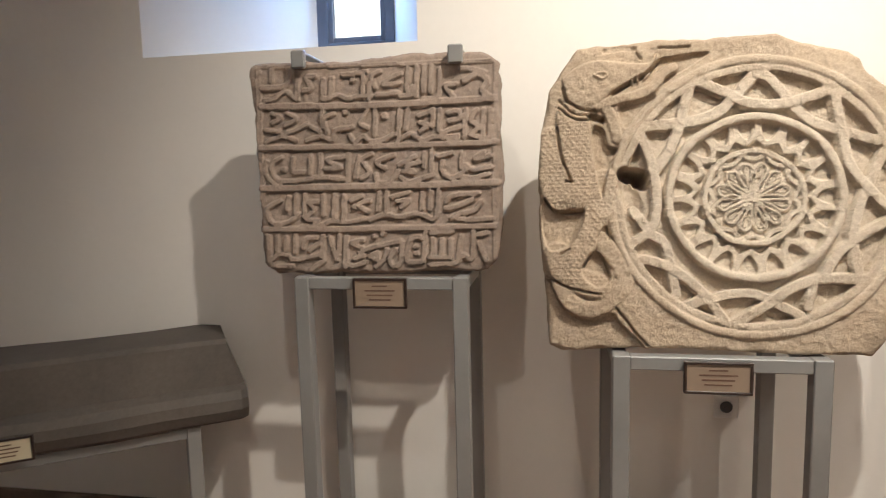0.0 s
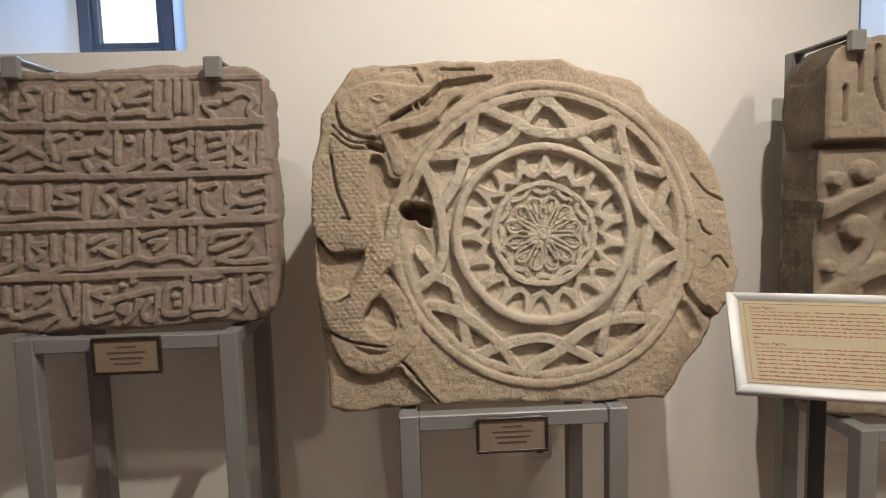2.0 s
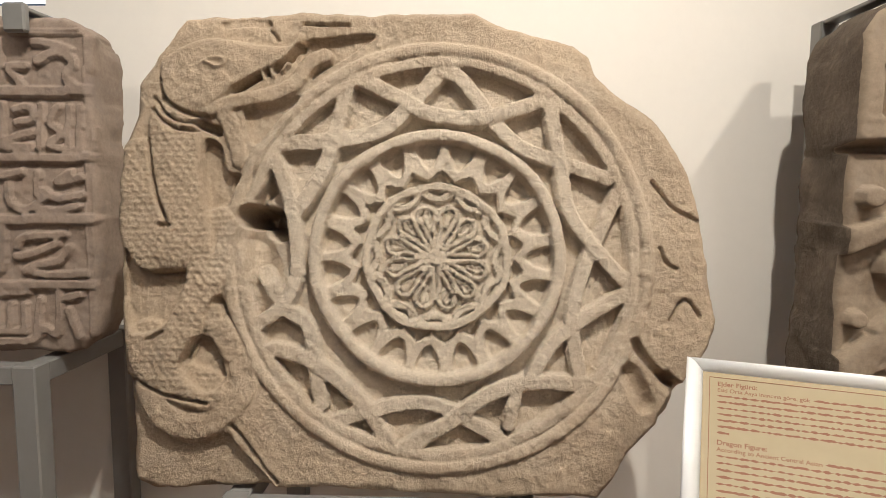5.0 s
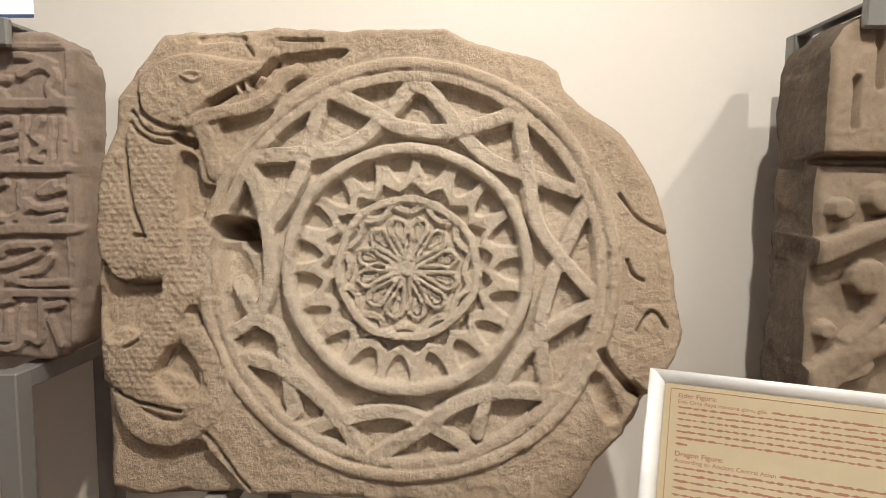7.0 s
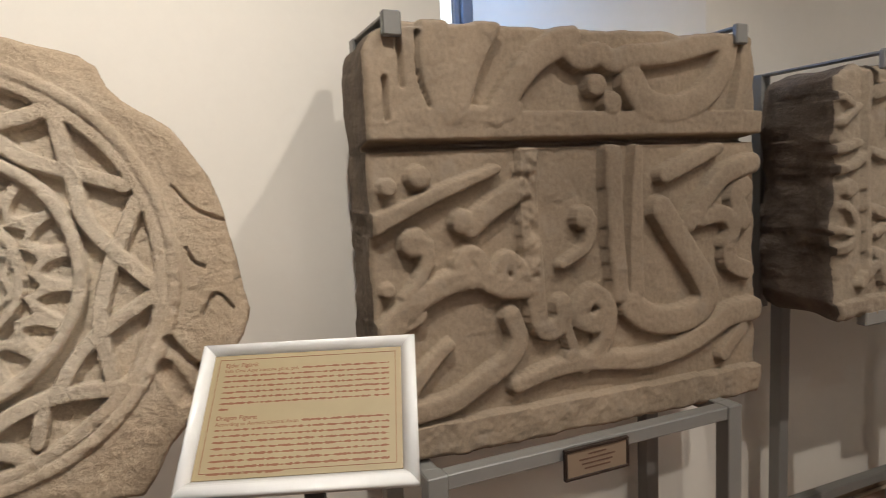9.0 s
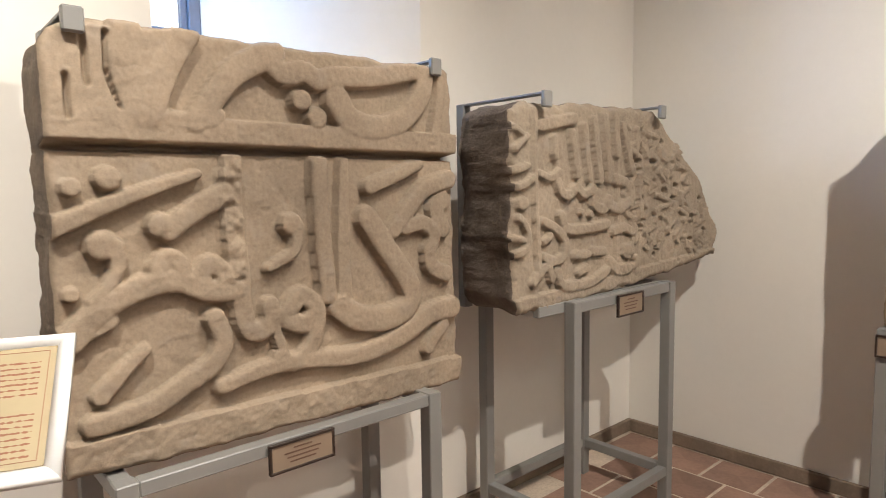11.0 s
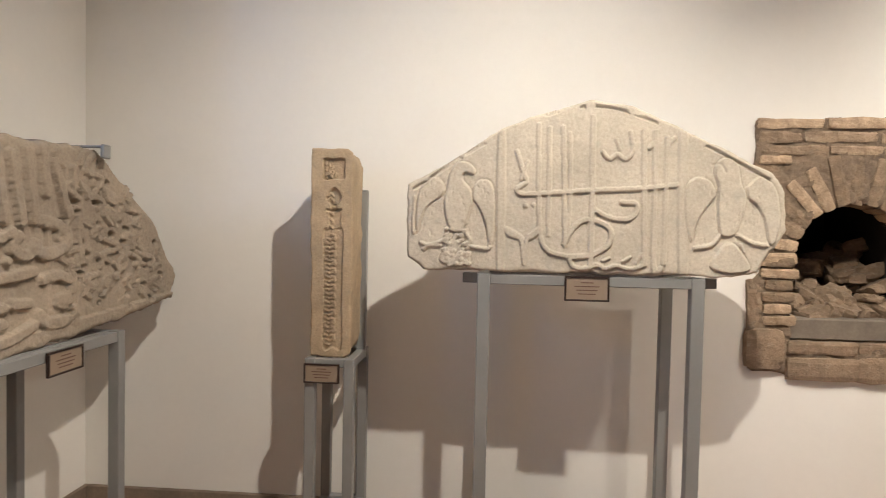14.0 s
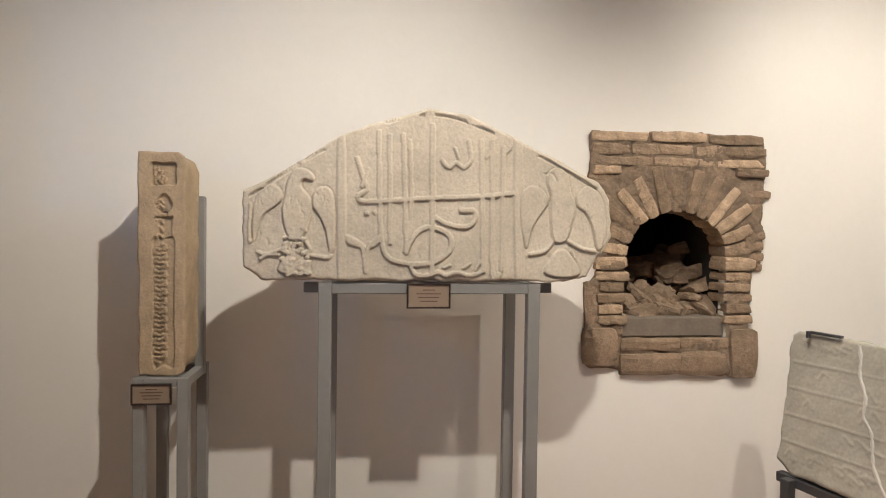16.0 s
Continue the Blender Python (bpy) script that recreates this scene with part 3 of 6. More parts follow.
    bar(r, [(-0.124, 0.168), (-0.153, 0.152), (-0.148, 0.11)], 0.0074, 0.0)
    bar(r, [(-0.161, 0.179), (-0.165, 0.127)], 0.0074, 0.0)
    bar(r, [(-0.202, 0.132), (-0.169, 0.113)], 0.0074, 0.0)
    bar(r, [(-0.212, 0.139), (-0.272, 0.117), (-0.351, 0.126)], 0.0073, 0.0)
    bar(r, [(-0.325, 0.176), (-0.298, 0.161), (-0.328, 0.147)], 0.0073, 0.0)
    bar(r, [(-0.275, 0.175), (-0.247, 0.155), (-0.285, 0.138)], 0.0073, 0.0)
    bar(r, [(-0.252, 0.09), (-0.295, 0.103), (-0.351, 0.087)], 0.0074, 0.0)
    # third line
    bar(r, [(0.358, 0.026), (0.312, 0.016), (0.338, 0.036)], 0.0076, 0.0)
    bar(r, [(0.361, -0.008), (0.31, -0.015), (0.285, -0.001)], 0.0076, 0.0)
    bar(r, [(0.352, -0.029), (0.306, -0.039), (0.257, -0.034)], 0.0077, 0.0)
    bar(r, [(0.274, 0.034), (0.271, -0.007)], 0.0076, 0.0)
    bar(r, [(0.286, -0.014), (0.248, -0.037), (0.216, -0.025), (0.213, 0.011)], 0.0076, 0.0)
    bar(r, [(0.182, 0.046), (0.178, -0.015)], 0.0076, 0.0)
    bar(r, [(0.159, 0.039), (0.156, -0.002)], 0.0076, 0.0)
    bar(r, [(0.243, 0.037), (0.2, 0.028)], 0.0076, 0.0)
    bar(r, [(0.128, 0.029), (0.079, 0.004)], 0.0076, 0.0)
    bar(r, [(0.142, 0.011), (0.102, 0), (0.125, -0.019), (0.092, -0.015)], 0.0076, 0.0)
    bar(r, [(0.182, -0.028), (0.139, -0.041), (0.108, -0.049), (0.085, -0.033)], 0.0076, 0.0)
    bar(r, [(0.074, -0.014), (0.051, -0.045), (0.012, -0.047), (0.002, -0.023)], 0.0075, 0.0)
    bar(r, [(0.061, 0.035), (0.008, 0.015), (0.033, -0.003)], 0.0075, 0.0)
    bar(r, [(-0.006, 0.041), (-0.037, 0.024), (-0.017, -0.015), (-0.043, -0.033)], 0.0075, 0.0)
    bar(r, [(-0.048, 0.032), (-0.061, -0.028)], 0.0075, 0.0)
    bar(r, [(-0.083, 0.041), (-0.086, -0.041)], 0.0075, 0.0)
    bar(r, [(-0.095, 0.034), (-0.152, 0.026), (-0.105, 0.002), (-0.157, -0.001)], 0.0075, 0.0)
    bar(r, [(-0.171, 0.044), (-0.176, -0.022)], 0.0074, 0.0)
    bar(r, [(-0.205, 0.038), (-0.209, -0.014)], 0.0074, 0.0)
    bar(r, [(-0.093, -0.034), (-0.173, -0.028), (-0.233, -0.034), (-0.306, -0.037), (-0.333, -0.012), (-0.334, 0.018), (-0.3, 0.038)], 0.0074, 0.0)
    bar(r, [(-0.261, -0.057), (-0.319, -0.049), (-0.354, -0.016), (-0.353, 0.028)], 0.0074, 0.0)
    bar(r, [(-0.296, 0.001), (-0.293, 0.001)], 0.0089, 0.0)
    bar(r, [(-0.263, 0.033), (-0.266, -0.006), (-0.228, -0.009)], 0.0074, 0.0)
    # fourth line
    bar(r, [(0.322, -0.086), (0.245, -0.092), (0.223, -0.11)], 0.0077, 0.0)
    bar(r, [(0.305, -0.104), (0.258, -0.124), (0.221, -0.131)], 0.0077, 0.0)
    bar(r, [(0.33, -0.111), (0.308, -0.138), (0.257, -0.148), (0.238, -0.16)], 0.0077, 0.0)
    bar(r, [(0.365, -0.163), (0.299, -0.166), (0.253, -0.161)], 0.0077, 0.0)
    bar(r, [(0.2, -0.075), (0.193, -0.142), (0.18, -0.163), (0.159, -0.15)], 0.0077, 0.0)
    bar(r, [(0.175, -0.077), (0.171, -0.132)], 0.0076, 0.0)
    bar(r, [(0.148, -0.082), (0.145, -0.131)], 0.0076, 0.0)
    bar(r, [(0.109, -0.078), (0.053, -0.093)], 0.0076, 0.0)
    bar(r, [(0.071, -0.106), (0.108, -0.104), (0.081, -0.125)], 0.0076, 0.0)
    bar(r, [(0.162, -0.156), (0.129, -0.145), (0.074, -0.155), (0.03, -0.147), (-0.019, -0.163)], 0.0076, 0.0)
    bar(r, [(0.037, -0.077), (0.033, -0.139)], 0.0076, 0.0)
    bar(r, [(0.013, -0.079), (0.007, -0.131)], 0.0076, 0.0)
    bar(r, [(-0.018, -0.102), (-0.054, -0.115), (-0.025, -0.137)], 0.0076, 0.0)
    bar(r, [(-0.044, -0.088), (-0.078, -0.102)], 0.0075, 0.0)
    bar(r, [(-0.069, -0.122), (-0.066, -0.122)], 0.0075, 0.0)
    bar(r, [(-0.101, -0.086), (-0.106, -0.162)], 0.0075, 0.0)
    bar(r, [(-0.13, -0.085), (-0.135, -0.152)], 0.0090, 0.0)
    bar(r, [(-0.027, -0.157), (-0.095, -0.17), (-0.139, -0.165), (-0.185, -0.178), (-0.244, -0.18)], 0.0075, 0.0)
    bar(r, [(-0.169, -0.083), (-0.173, -0.145)], 0.0075, 0.0)
    bar(r, [(-0.188, -0.103), (-0.218, -0.105), (-0.199, -0.127), (-0.227, -0.156), (-0.189, -0.163)], 0.0075, 0.0)
    bar(r, [(-0.229, -0.08), (-0.234, -0.15)], 0.0075, 0.0)
    bar(r, [(-0.258, -0.079), (-0.263, -0.139)], 0.0075, 0.0)
    bar(r, [(-0.284, -0.087), (-0.29, -0.124)], 0.0075, 0.0)
    bar(r, [(-0.253, -0.141), (-0.28, -0.163), (-0.329, -0.173), (-0.351, -0.157), (-0.354, -0.121), (-0.311, -0.098)], 0.0075, 0.0)
    # fifth line
    bar(r, [(0.346, -0.205), (0.318, -0.212)], 0.0078, 0.0)
    bar(r, [(0.323, -0.239), (0.342, -0.29)], 0.0078, 0.0)
    bar(r, [(0.305, -0.203), (0.299, -0.282), (0.271, -0.275), (0.245, -0.298), (0.168, -0.303)], 0.0078, 0.0)
    bar(r, [(0.265, -0.217), (0.256, -0.282)], 0.0077, 0.0)
    bar(r, [(0.242, -0.2), (0.174, -0.205)], 0.0077, 0.0)
    bar(r, [(0.234, -0.227), (0.232, -0.272)], 0.0077, 0.0)
    bar(r, [(0.207, -0.225), (0.204, -0.27)], 0.0077, 0.0)
    bar(r, [(0.179, -0.224), (0.177, -0.269)], 0.0077, 0.0)
    bar(r, [(0.231, -0.281), (0.167, -0.281)], 0.0077, 0.0)
    bar(r, [(0.157, -0.196), (0.148, -0.293)], 0.0077, 0.0)
    bar(r, [(0.151, -0.219), (0.109, -0.225), (0.096, -0.29), (0.138, -0.295)], 0.0077, 0.0)
    bar(r, [(0.123, -0.248), (0.126, -0.248)], 0.0077, 0.0)
    bar(r, [(0.125, -0.269), (0.128, -0.269)], 0.0077, 0.0)
    bar(r, [(0.081, -0.233), (0.074, -0.298), (0.049, -0.306), (0.042, -0.284), (0.062, -0.257)], 0.0077, 0.0)
    bar(r, [(0.074, -0.23), (0.039, -0.237), (-0.026, -0.252), (-0.057, -0.266)], 0.0076, 0.0)
    bar(r, [(0.02, -0.205), (0.023, -0.205)], 0.0091, 0.0)
    bar(r, [(-0.008, -0.215), (-0.005, -0.215)], 0.0076, 0.0)
    bar(r, [(-0.024, -0.276), (0.001, -0.266), (0.002, -0.288), (-0.024, -0.276)], 0.0076, 0.0)
    bar(r, [(0.032, -0.255), (0.02, -0.289), (-0.005, -0.31)], 0.0077, 0.0)
    bar(r, [(-0.036, -0.295), (-0.08, -0.307), (-0.104, -0.295)], 0.0076, 0.0)
    bar(r, [(-0.042, -0.275), (-0.073, -0.284)], 0.0076, 0.0)
    bar(r, [(-0.042, -0.225), (-0.081, -0.234), (-0.044, -0.252)], 0.0076, 0.0)
    bar(r, [(-0.098, -0.215), (-0.105, -0.31)], 0.0091, 0.0)
    bar(r, [(-0.12, -0.209), (-0.127, -0.271)], 0.0076, 0.0)
    bar(r, [(-0.153, -0.215), (-0.133, -0.287)], 0.0076, 0.0)
    bar(r, [(-0.175, -0.214), (-0.18, -0.276)], 0.0091, 0.0)
    bar(r, [(-0.195, -0.216), (-0.229, -0.219), (-0.242, -0.249)], 0.0075, 0.0)
    bar(r, [(-0.192, -0.236), (-0.22, -0.258)], 0.0076, 0.0)
    bar(r, [(-0.182, -0.268), (-0.249, -0.284), (-0.285, -0.285)], 0.0076, 0.0)
    bar(r, [(-0.175, -0.291), (-0.219, -0.32)], 0.0076, 0.0)
    bar(r, [(-0.267, -0.21), (-0.271, -0.263)], 0.0075, 0.0)
    bar(r, [(-0.297, -0.214), (-0.303, -0.254)], 0.0075, 0.0)
    bar(r, [(-0.327, -0.21), (-0.331, -0.26)], 0.0075, 0.0)
    bar(r, [(-0.357, -0.211), (-0.357, -0.3)], 0.0090, 0.0)
    bar(r, [(-0.287, -0.275), (-0.322, -0.268), (-0.347, -0.285)], 0.0075, 0.0)
    bar(r, [(-0.28, -0.307), (-0.331, -0.308)], 0.0075, 0.0)
    # worn corner and hollows
    r.h -= 0.006 * np.clip(fbm(r.u, r.v, 0.18, 13, 3) - 0.1, 0, 1)
    carved(r, "inscription_slab", AT_A @ pose(-0.553, -0.362, 1.412, -0.7, 0, 0.6), 0.13, STONE_A, "pinkish brown stone slab carved with five lines of relief script", round_edge=0.014, rough=0.004, seed=7)


inscription_slab()
stand("steel_stand", AT_A, -0.806, -0.26, -0.425, -0.06, 1.078, "grey steel tube stand with hooks holding a stone slab", arms=((-0.775, 1.768, -0.368), (-0.29, 1.758, -0.366)))
plate(AT_A, -0.612, -0.444, -0.427, 0.985, 1.078)


# ---- round medallion with a dragon beside it ----
def medallion_slab():
    cu, cz = 0.507, 1.305
    out = [(-0.447, 0.418), (-0.29, 0.428), (-0.112, 0.425), (0.063, 0.427), (0.1, 0.411), (0.164, 0.388), (0.237, 0.374), (0.264, 0.354), (0.275, 0.32), (0.327, 0.272), (0.374, 0.243), (0.409, 0.191), (0.443, 0.13), (0.457, 0.077), (0.47, -0.012), (0.487, -0.101), (0.472, -0.149), (0.414, -0.226), (0.401, -0.257), (0.331, -0.324), (0.28, -0.405), (0.17, -0.406), (0.033, -0.404), (-0.237, -0.397), (-0.371, -0.406), (-0.491, -0.414), (-0.527, -0.396), (-0.528, -0.377), (-0.541, -0.214), (-0.552, -0.085), (-0.555, 0.064), (-0.551, 0.166), (-0.533, 0.261), (-0.52, 0.308), (-0.484, 0.37)]
    r = Relief(out, 0.0025, 0.003, seed=21)
    rng = random.Random(9)
    polar = lambda rad, deg: (rad * math.cos(radians(deg)), rad * math.sin(radians(deg)))
    rad, ang = np.hypot(r.u, r.v), np.degrees(np.arctan2(r.v, r.u))
    # the ground inside the wheel lies deeper
    r.h -= 0.017 * np.clip((0.352 - rad) / 0.012, 0, 1)
    # the star of crossing straps
    bar(r, [(-0.289, 0.195), (-0.182, 0.202), (-0.099, 0.22), (-0.049, 0.263), (0.001, 0.321)], 0.0148, 0.001)
    bar(r, [(0.01, 0.323), (0.038, 0.31), (0.079, 0.259)], 0.0139, 0.003)
    bar(r, [(-0.158, 0.309), (-0.169, 0.253), (-0.192, 0.17), (-0.213, 0.123), (-0.249, 0.072)], 0.0140, 0.002)
    bar(r, [(-0.157, 0.32), (-0.063, 0.274), (-0.017, 0.249), (0.066, 0.241), (0.129, 0.255), (0.188, 0.275)], 0.0147, 0.004)
    bar(r, [(0.089, 0.244), (0.135, 0.198), (0.189, 0.173), (0.239, 0.157), (0.291, 0.138)], 0.0137, 0.002)
    bar(r, [(0.193, 0.269), (0.202, 0.21), (0.214, 0.146), (0.226, 0.083), (0.262, 0.029), (0.319, -0.034)], 0.0136, 0.004)
    bar(r, [(0.309, 0.111), (0.275, 0.038), (0.249, -0.029), (0.234, -0.106), (0.246, -0.194)], 0.0128, 0.001)
    bar(r, [(0.328, -0.055), (0.263, -0.096), (0.223, -0.124), (0.188, -0.162), (0.162, -0.21)], 0.0127, 0.003)
    bar(r, [(0.26, -0.214), (0.167, -0.212), (0.095, -0.232), (0.039, -0.273), (-0.025, -0.314), (-0.052, -0.331)], 0.0143, 0.003)
    bar(r, [(0.112, -0.309), (0.047, -0.274), (-0.008, -0.251), (-0.062, -0.254), (-0.126, -0.271), (-0.175, -0.288)], 0.0129, 0.001)
    bar(r, [(-0.077, -0.319), (-0.121, -0.259), (-0.173, -0.21), (-0.224, -0.177), (-0.28, -0.162)], 0.0137, 0.003)
    bar(r, [(-0.302, -0.03), (-0.263, -0.089), (-0.221, -0.122), (-0.208, -0.187), (-0.195, -0.255)], 0.0131, 0.001)
    bar(r, [(-0.309, -0.12), (-0.266, -0.087), (-0.243, -0.029), (-0.247, 0.049), (-0.262, 0.113), (-0.284, 0.173)], 0.0132, 0.003)
    bar(r, [(-0.135, -0.267), (-0.171, -0.295), (-0.184, -0.322)], 0.0121, 0.000)
    bar(r, [(0.14, -0.228), (0.127, -0.286)], 0.0119, 0.001)
    bar(r, [(-0.33, 0.159), (-0.293, 0.183), (-0.266, 0.206)], 0.0125, 0.002)
    ring(r, 0, 0, 0.360, 0.012, 0.007, 0.0014, 2)
    ring(r, 0, 0, 0.339, 0.011, 0.004, 0.0014, 5)
    # rosette: ring, nineteen hollow petals, toothed edge
    r.h = np.where(rad < 0.218, -0.005, r.h)
    ring(r, 0, 0, 0.211, 0.012, 0.007, 0.0012, 3)
    turn = (ang + 94 + 2 * np.sin(np.radians(ang * 2 + 40))) / (360 / 19)
    tooth = 1 - 2 * np.abs(turn - np.round(turn))
    edge = 0.152 - 0.020 * tooth + 0.002 * lattice(r.u, r.v, 0.02, 4)
    r.h = np.where((rad > 0.128) & (rad < edge), -0.018, r.h)
    for k in range(19):
        m = -94 + 360 / 19 * k + rng.uniform(-1, 1)
        wide = rng.uniform(5.2, 6.2)
        hollow(r, [polar(0.200, m - wide), polar(0.178, m - wide * 1.05), polar(0.160, m - wide * 0.6), polar(0.153, m), polar(0.160, m + wide * 0.6), polar(0.178, m + wide * 1.05), polar(0.200, m + wide)], rng.uniform(0.010, 0.015), 0.005)
    # inner flower of twelve petals in a scalloped ring
    r.h = np.where(rad < 0.112, -0.010, r.h)
    ring(r, 0, 0, 0.122, 0.007, 0.000, 0.0016, 4)
    for k in range(12):
        m = 30 * k + 14
        bar(r, [polar(0.014, m), polar(0.05, m - 9), polar(0.078, m - 11), polar(0.090, m), polar(0.078, m + 11), polar(0.05, m + 9), polar(0.014, m)], 0.0036, -0.003)
        bar(r, [polar(0.055, m), polar(0.076, m)], 0.003, -0.007, 0.007)
        bar(r, [polar(0.116, m), polar(0.101, m + 15), polar(0.116, m + 30)], 0.0055, -0.003)
    bar(r, [(0.0, 0.0), (0.002, 0.0)], 0.012, -0.001)
    cut(r, [polar(0.05, -86), polar(0.085, -84)], 0.03, 0.004, 2)
    # the dragon, outside the wheel
    wheel = r.h.copy()
    # scaled neck and coils, sunk ground between them
    bar(r, [(-0.463, 0.228), (-0.461, 0.158), (-0.453, 0.083), (-0.457, 0.028)], 0.0452, 0.010, wide_end=0.0565, soft=0.4, scale=True)
    bar(r, [(-0.52, 0.167), (-0.525, 0.083), (-0.501, 0.013)], 0.0377, 0.008, wide_end=0.0452, soft=0.4, scale=True)
    bar(r, [(-0.379, 0.047), (-0.396, -0.027), (-0.425, -0.096), (-0.451, -0.157)], 0.0391, 0.011, wide_end=0.0335, soft=0.4, scale=True)
    bar(r, [(-0.505, -0.149), (-0.487, -0.194), (-0.441, -0.222), (-0.399, -0.236)], 0.0371, 0.008, soft=0.4, scale=True)
    hollow(r, [(-0.409, 0.2), (-0.38, 0.192), (-0.368, 0.148), (-0.341, 0.139), (-0.364, 0.092), (-0.377, 0.038), (-0.385, 0.001), (-0.401, 0.066), (-0.415, 0.14)], 0.016)
    hollow(r, [(-0.542, 0.006), (-0.506, -0.033), (-0.433, -0.032), (-0.45, -0.092), (-0.473, -0.126), (-0.524, -0.138), (-0.546, -0.085)], 0.015)
    hollow(r, [(-0.411, -0.145), (-0.377, -0.175), (-0.365, -0.22), (-0.402, -0.239), (-0.442, -0.195)], 0.016)
    hollow(r, [(-0.379, -0.068), (-0.4, -0.119), (-0.37, -0.164), (-0.316, -0.204), (-0.329, -0.154), (-0.355, -0.109)], 0.012)
    hollow(r, [(-0.541, -0.218), (-0.504, -0.251), (-0.478, -0.302), (-0.424, -0.327), (-0.362, -0.306), (-0.336, -0.335), (-0.279, -0.392), (-0.277, -0.441), (-0.533, -0.45)], 0.015)
    hollow(r, [(-0.341, 0.256), (-0.286, 0.264), (-0.24, 0.281), (-0.267, 0.239), (-0.294, 0.206), (-0.327, 0.195)], 0.012)
    hollow(r, [(-0.237, 0.374), (-0.2, 0.382), (-0.111, 0.388), (-0.148, 0.356), (-0.203, 0.323), (-0.222, 0.309), (-0.241, 0.328)], 0.012)
    # head, jaws with a curling tongue, beard, smooth last coil
    plateau(r, [(-0.487, 0.336), (-0.45, 0.365), (-0.393, 0.38), (-0.317, 0.369), (-0.261, 0.367), (-0.245, 0.391), (-0.236, 0.378), (-0.26, 0.342), (-0.306, 0.318), (-0.358, 0.29), (-0.385, 0.266), (-0.427, 0.247), (-0.464, 0.255), (-0.486, 0.289)], 0.010)
    bar(r, [(-0.427, 0.244), (-0.352, 0.269), (-0.296, 0.279), (-0.25, 0.301), (-0.227, 0.335), (-0.199, 0.35)], 0.0141, 0.008)
    bar(r, [(-0.227, 0.335), (-0.215, 0.348), (-0.196, 0.352)], 0.0122, 0.008, wide_end=0.0075)
    bar(r, [(-0.378, 0.257), (-0.358, 0.215), (-0.344, 0.166)], 0.0160, 0.006)
    bar(r, [(-0.496, -0.231), (-0.47, -0.278), (-0.42, -0.298), (-0.365, -0.273), (-0.329, -0.218), (-0.348, -0.163), (-0.389, -0.109)], 0.0240, 0.006)
    # mouth, collar folds, edges of the coils, broken hole, chips and cracks
    cut(r, [(-0.355, 0.288), (-0.306, 0.316), (-0.269, 0.335), (-0.242, 0.365)], 0.0066, 0.020)
    cut(r, [(-0.488, 0.308), (-0.478, 0.272), (-0.442, 0.248), (-0.404, 0.241)], 0.0047, 0.011)
    cut(r, [(-0.502, 0.256), (-0.463, 0.222), (-0.419, 0.216)], 0.0033, 0.008)
    cut(r, [(-0.5, 0.275), (-0.463, 0.237), (-0.422, 0.229)], 0.0033, 0.008)
    cut(r, [(-0.415, 0.228), (-0.384, 0.216)], 0.0094, 0.024)
    cut(r, [(-0.377, 0.405), (-0.337, 0.41), (-0.301, 0.406)], 0.0085, 0.007)
    cut(r, [(-0.293, 0.393), (-0.283, 0.378)], 0.0038, 0.008)
    cut(r, [(-0.235, 0.406), (-0.158, 0.404)], 0.0038, 0.008)
    cut(r, [(-0.506, 0.2), (-0.494, 0.12), (-0.473, 0.063), (-0.469, 0.052)], 0.0047, 0.016)
    cut(r, [(-0.48, 0.051), (-0.467, 0.05)], 0.0056, 0.012)
    cut(r, [(-0.54, 0.004), (-0.506, -0.031), (-0.434, -0.031)], 0.0037, 0.014)
    cut(r, [(-0.523, -0.215), (-0.469, -0.241), (-0.392, -0.256)], 0.0037, 0.012)
    cut(r, [(-0.495, -0.147), (-0.471, -0.133)], 0.0037, 0.010)
    cut(r, [(-0.435, -0.182), (-0.41, -0.143), (-0.381, -0.166), (-0.365, -0.209)], 0.0037, 0.012)
    cut(r, [(-0.351, -0.293), (-0.327, -0.322), (-0.296, -0.363), (-0.269, -0.392)], 0.0036, 0.012)
    cut(r, [(-0.371, -0.082), (-0.368, -0.109)], 0.0028, 0.008)
    cut(r, [(-0.326, 0.068), (-0.3, 0.067), (-0.283, 0.06)], 0.0223, 0.13, 3)
    cut(r, [(-0.29, 0.044), (-0.276, 0.038)], 0.0148, 0.05, 3)
    cut(r, [(-0.322, 0.03), (-0.297, -0.025)], 0.0278, 0.014, 2)
    cut(r, [(-0.292, 0.118), (-0.31, 0.094)], 0.0112, 0.010, 2)
    cut(r, [(0.368, 0.134), (0.399, 0.094), (0.434, 0.075), (0.45, 0.069)], 0.0036, 0.008)
    cut(r, [(0.382, 0.02), (0.393, -0.005), (0.41, -0.015)], 0.0035, 0.009)
    cut(r, [(0.4, -0.102), (0.419, -0.072), (0.435, -0.071), (0.454, -0.096)], 0.0035, 0.010)
    cut(r, [(0.339, -0.139), (0.365, -0.178), (0.405, -0.21)], 0.0088, 0.016)
    cut(r, [(0.392, -0.204), (0.414, -0.23), (0.392, -0.27)], 0.0175, 0.018, 2)
    cut(r, [(0.357, -0.245), (0.33, -0.192)], 0.0194, 0.014, 2)
    bar(r, [(-0.304, 0.309), (-0.308, 0.32)], 0.0033, 0.006)
    bar(r, [(-0.289, 0.314), (-0.293, 0.327)], 0.0033, 0.006)
    bar(r, [(-0.273, 0.322), (-0.262, 0.335)], 0.0033, 0.006)
    bar(r, [(-0.406, 0.337), (-0.388, 0.344), (-0.371, 0.337), (-0.384, 0.327), (-0.406, 0.337)], 0.0038, 0.014)
    inner = rad < 0.345
    r.h = np.where(inner & (r.u > -0.33), np.minimum(wheel, r.h), r.h)
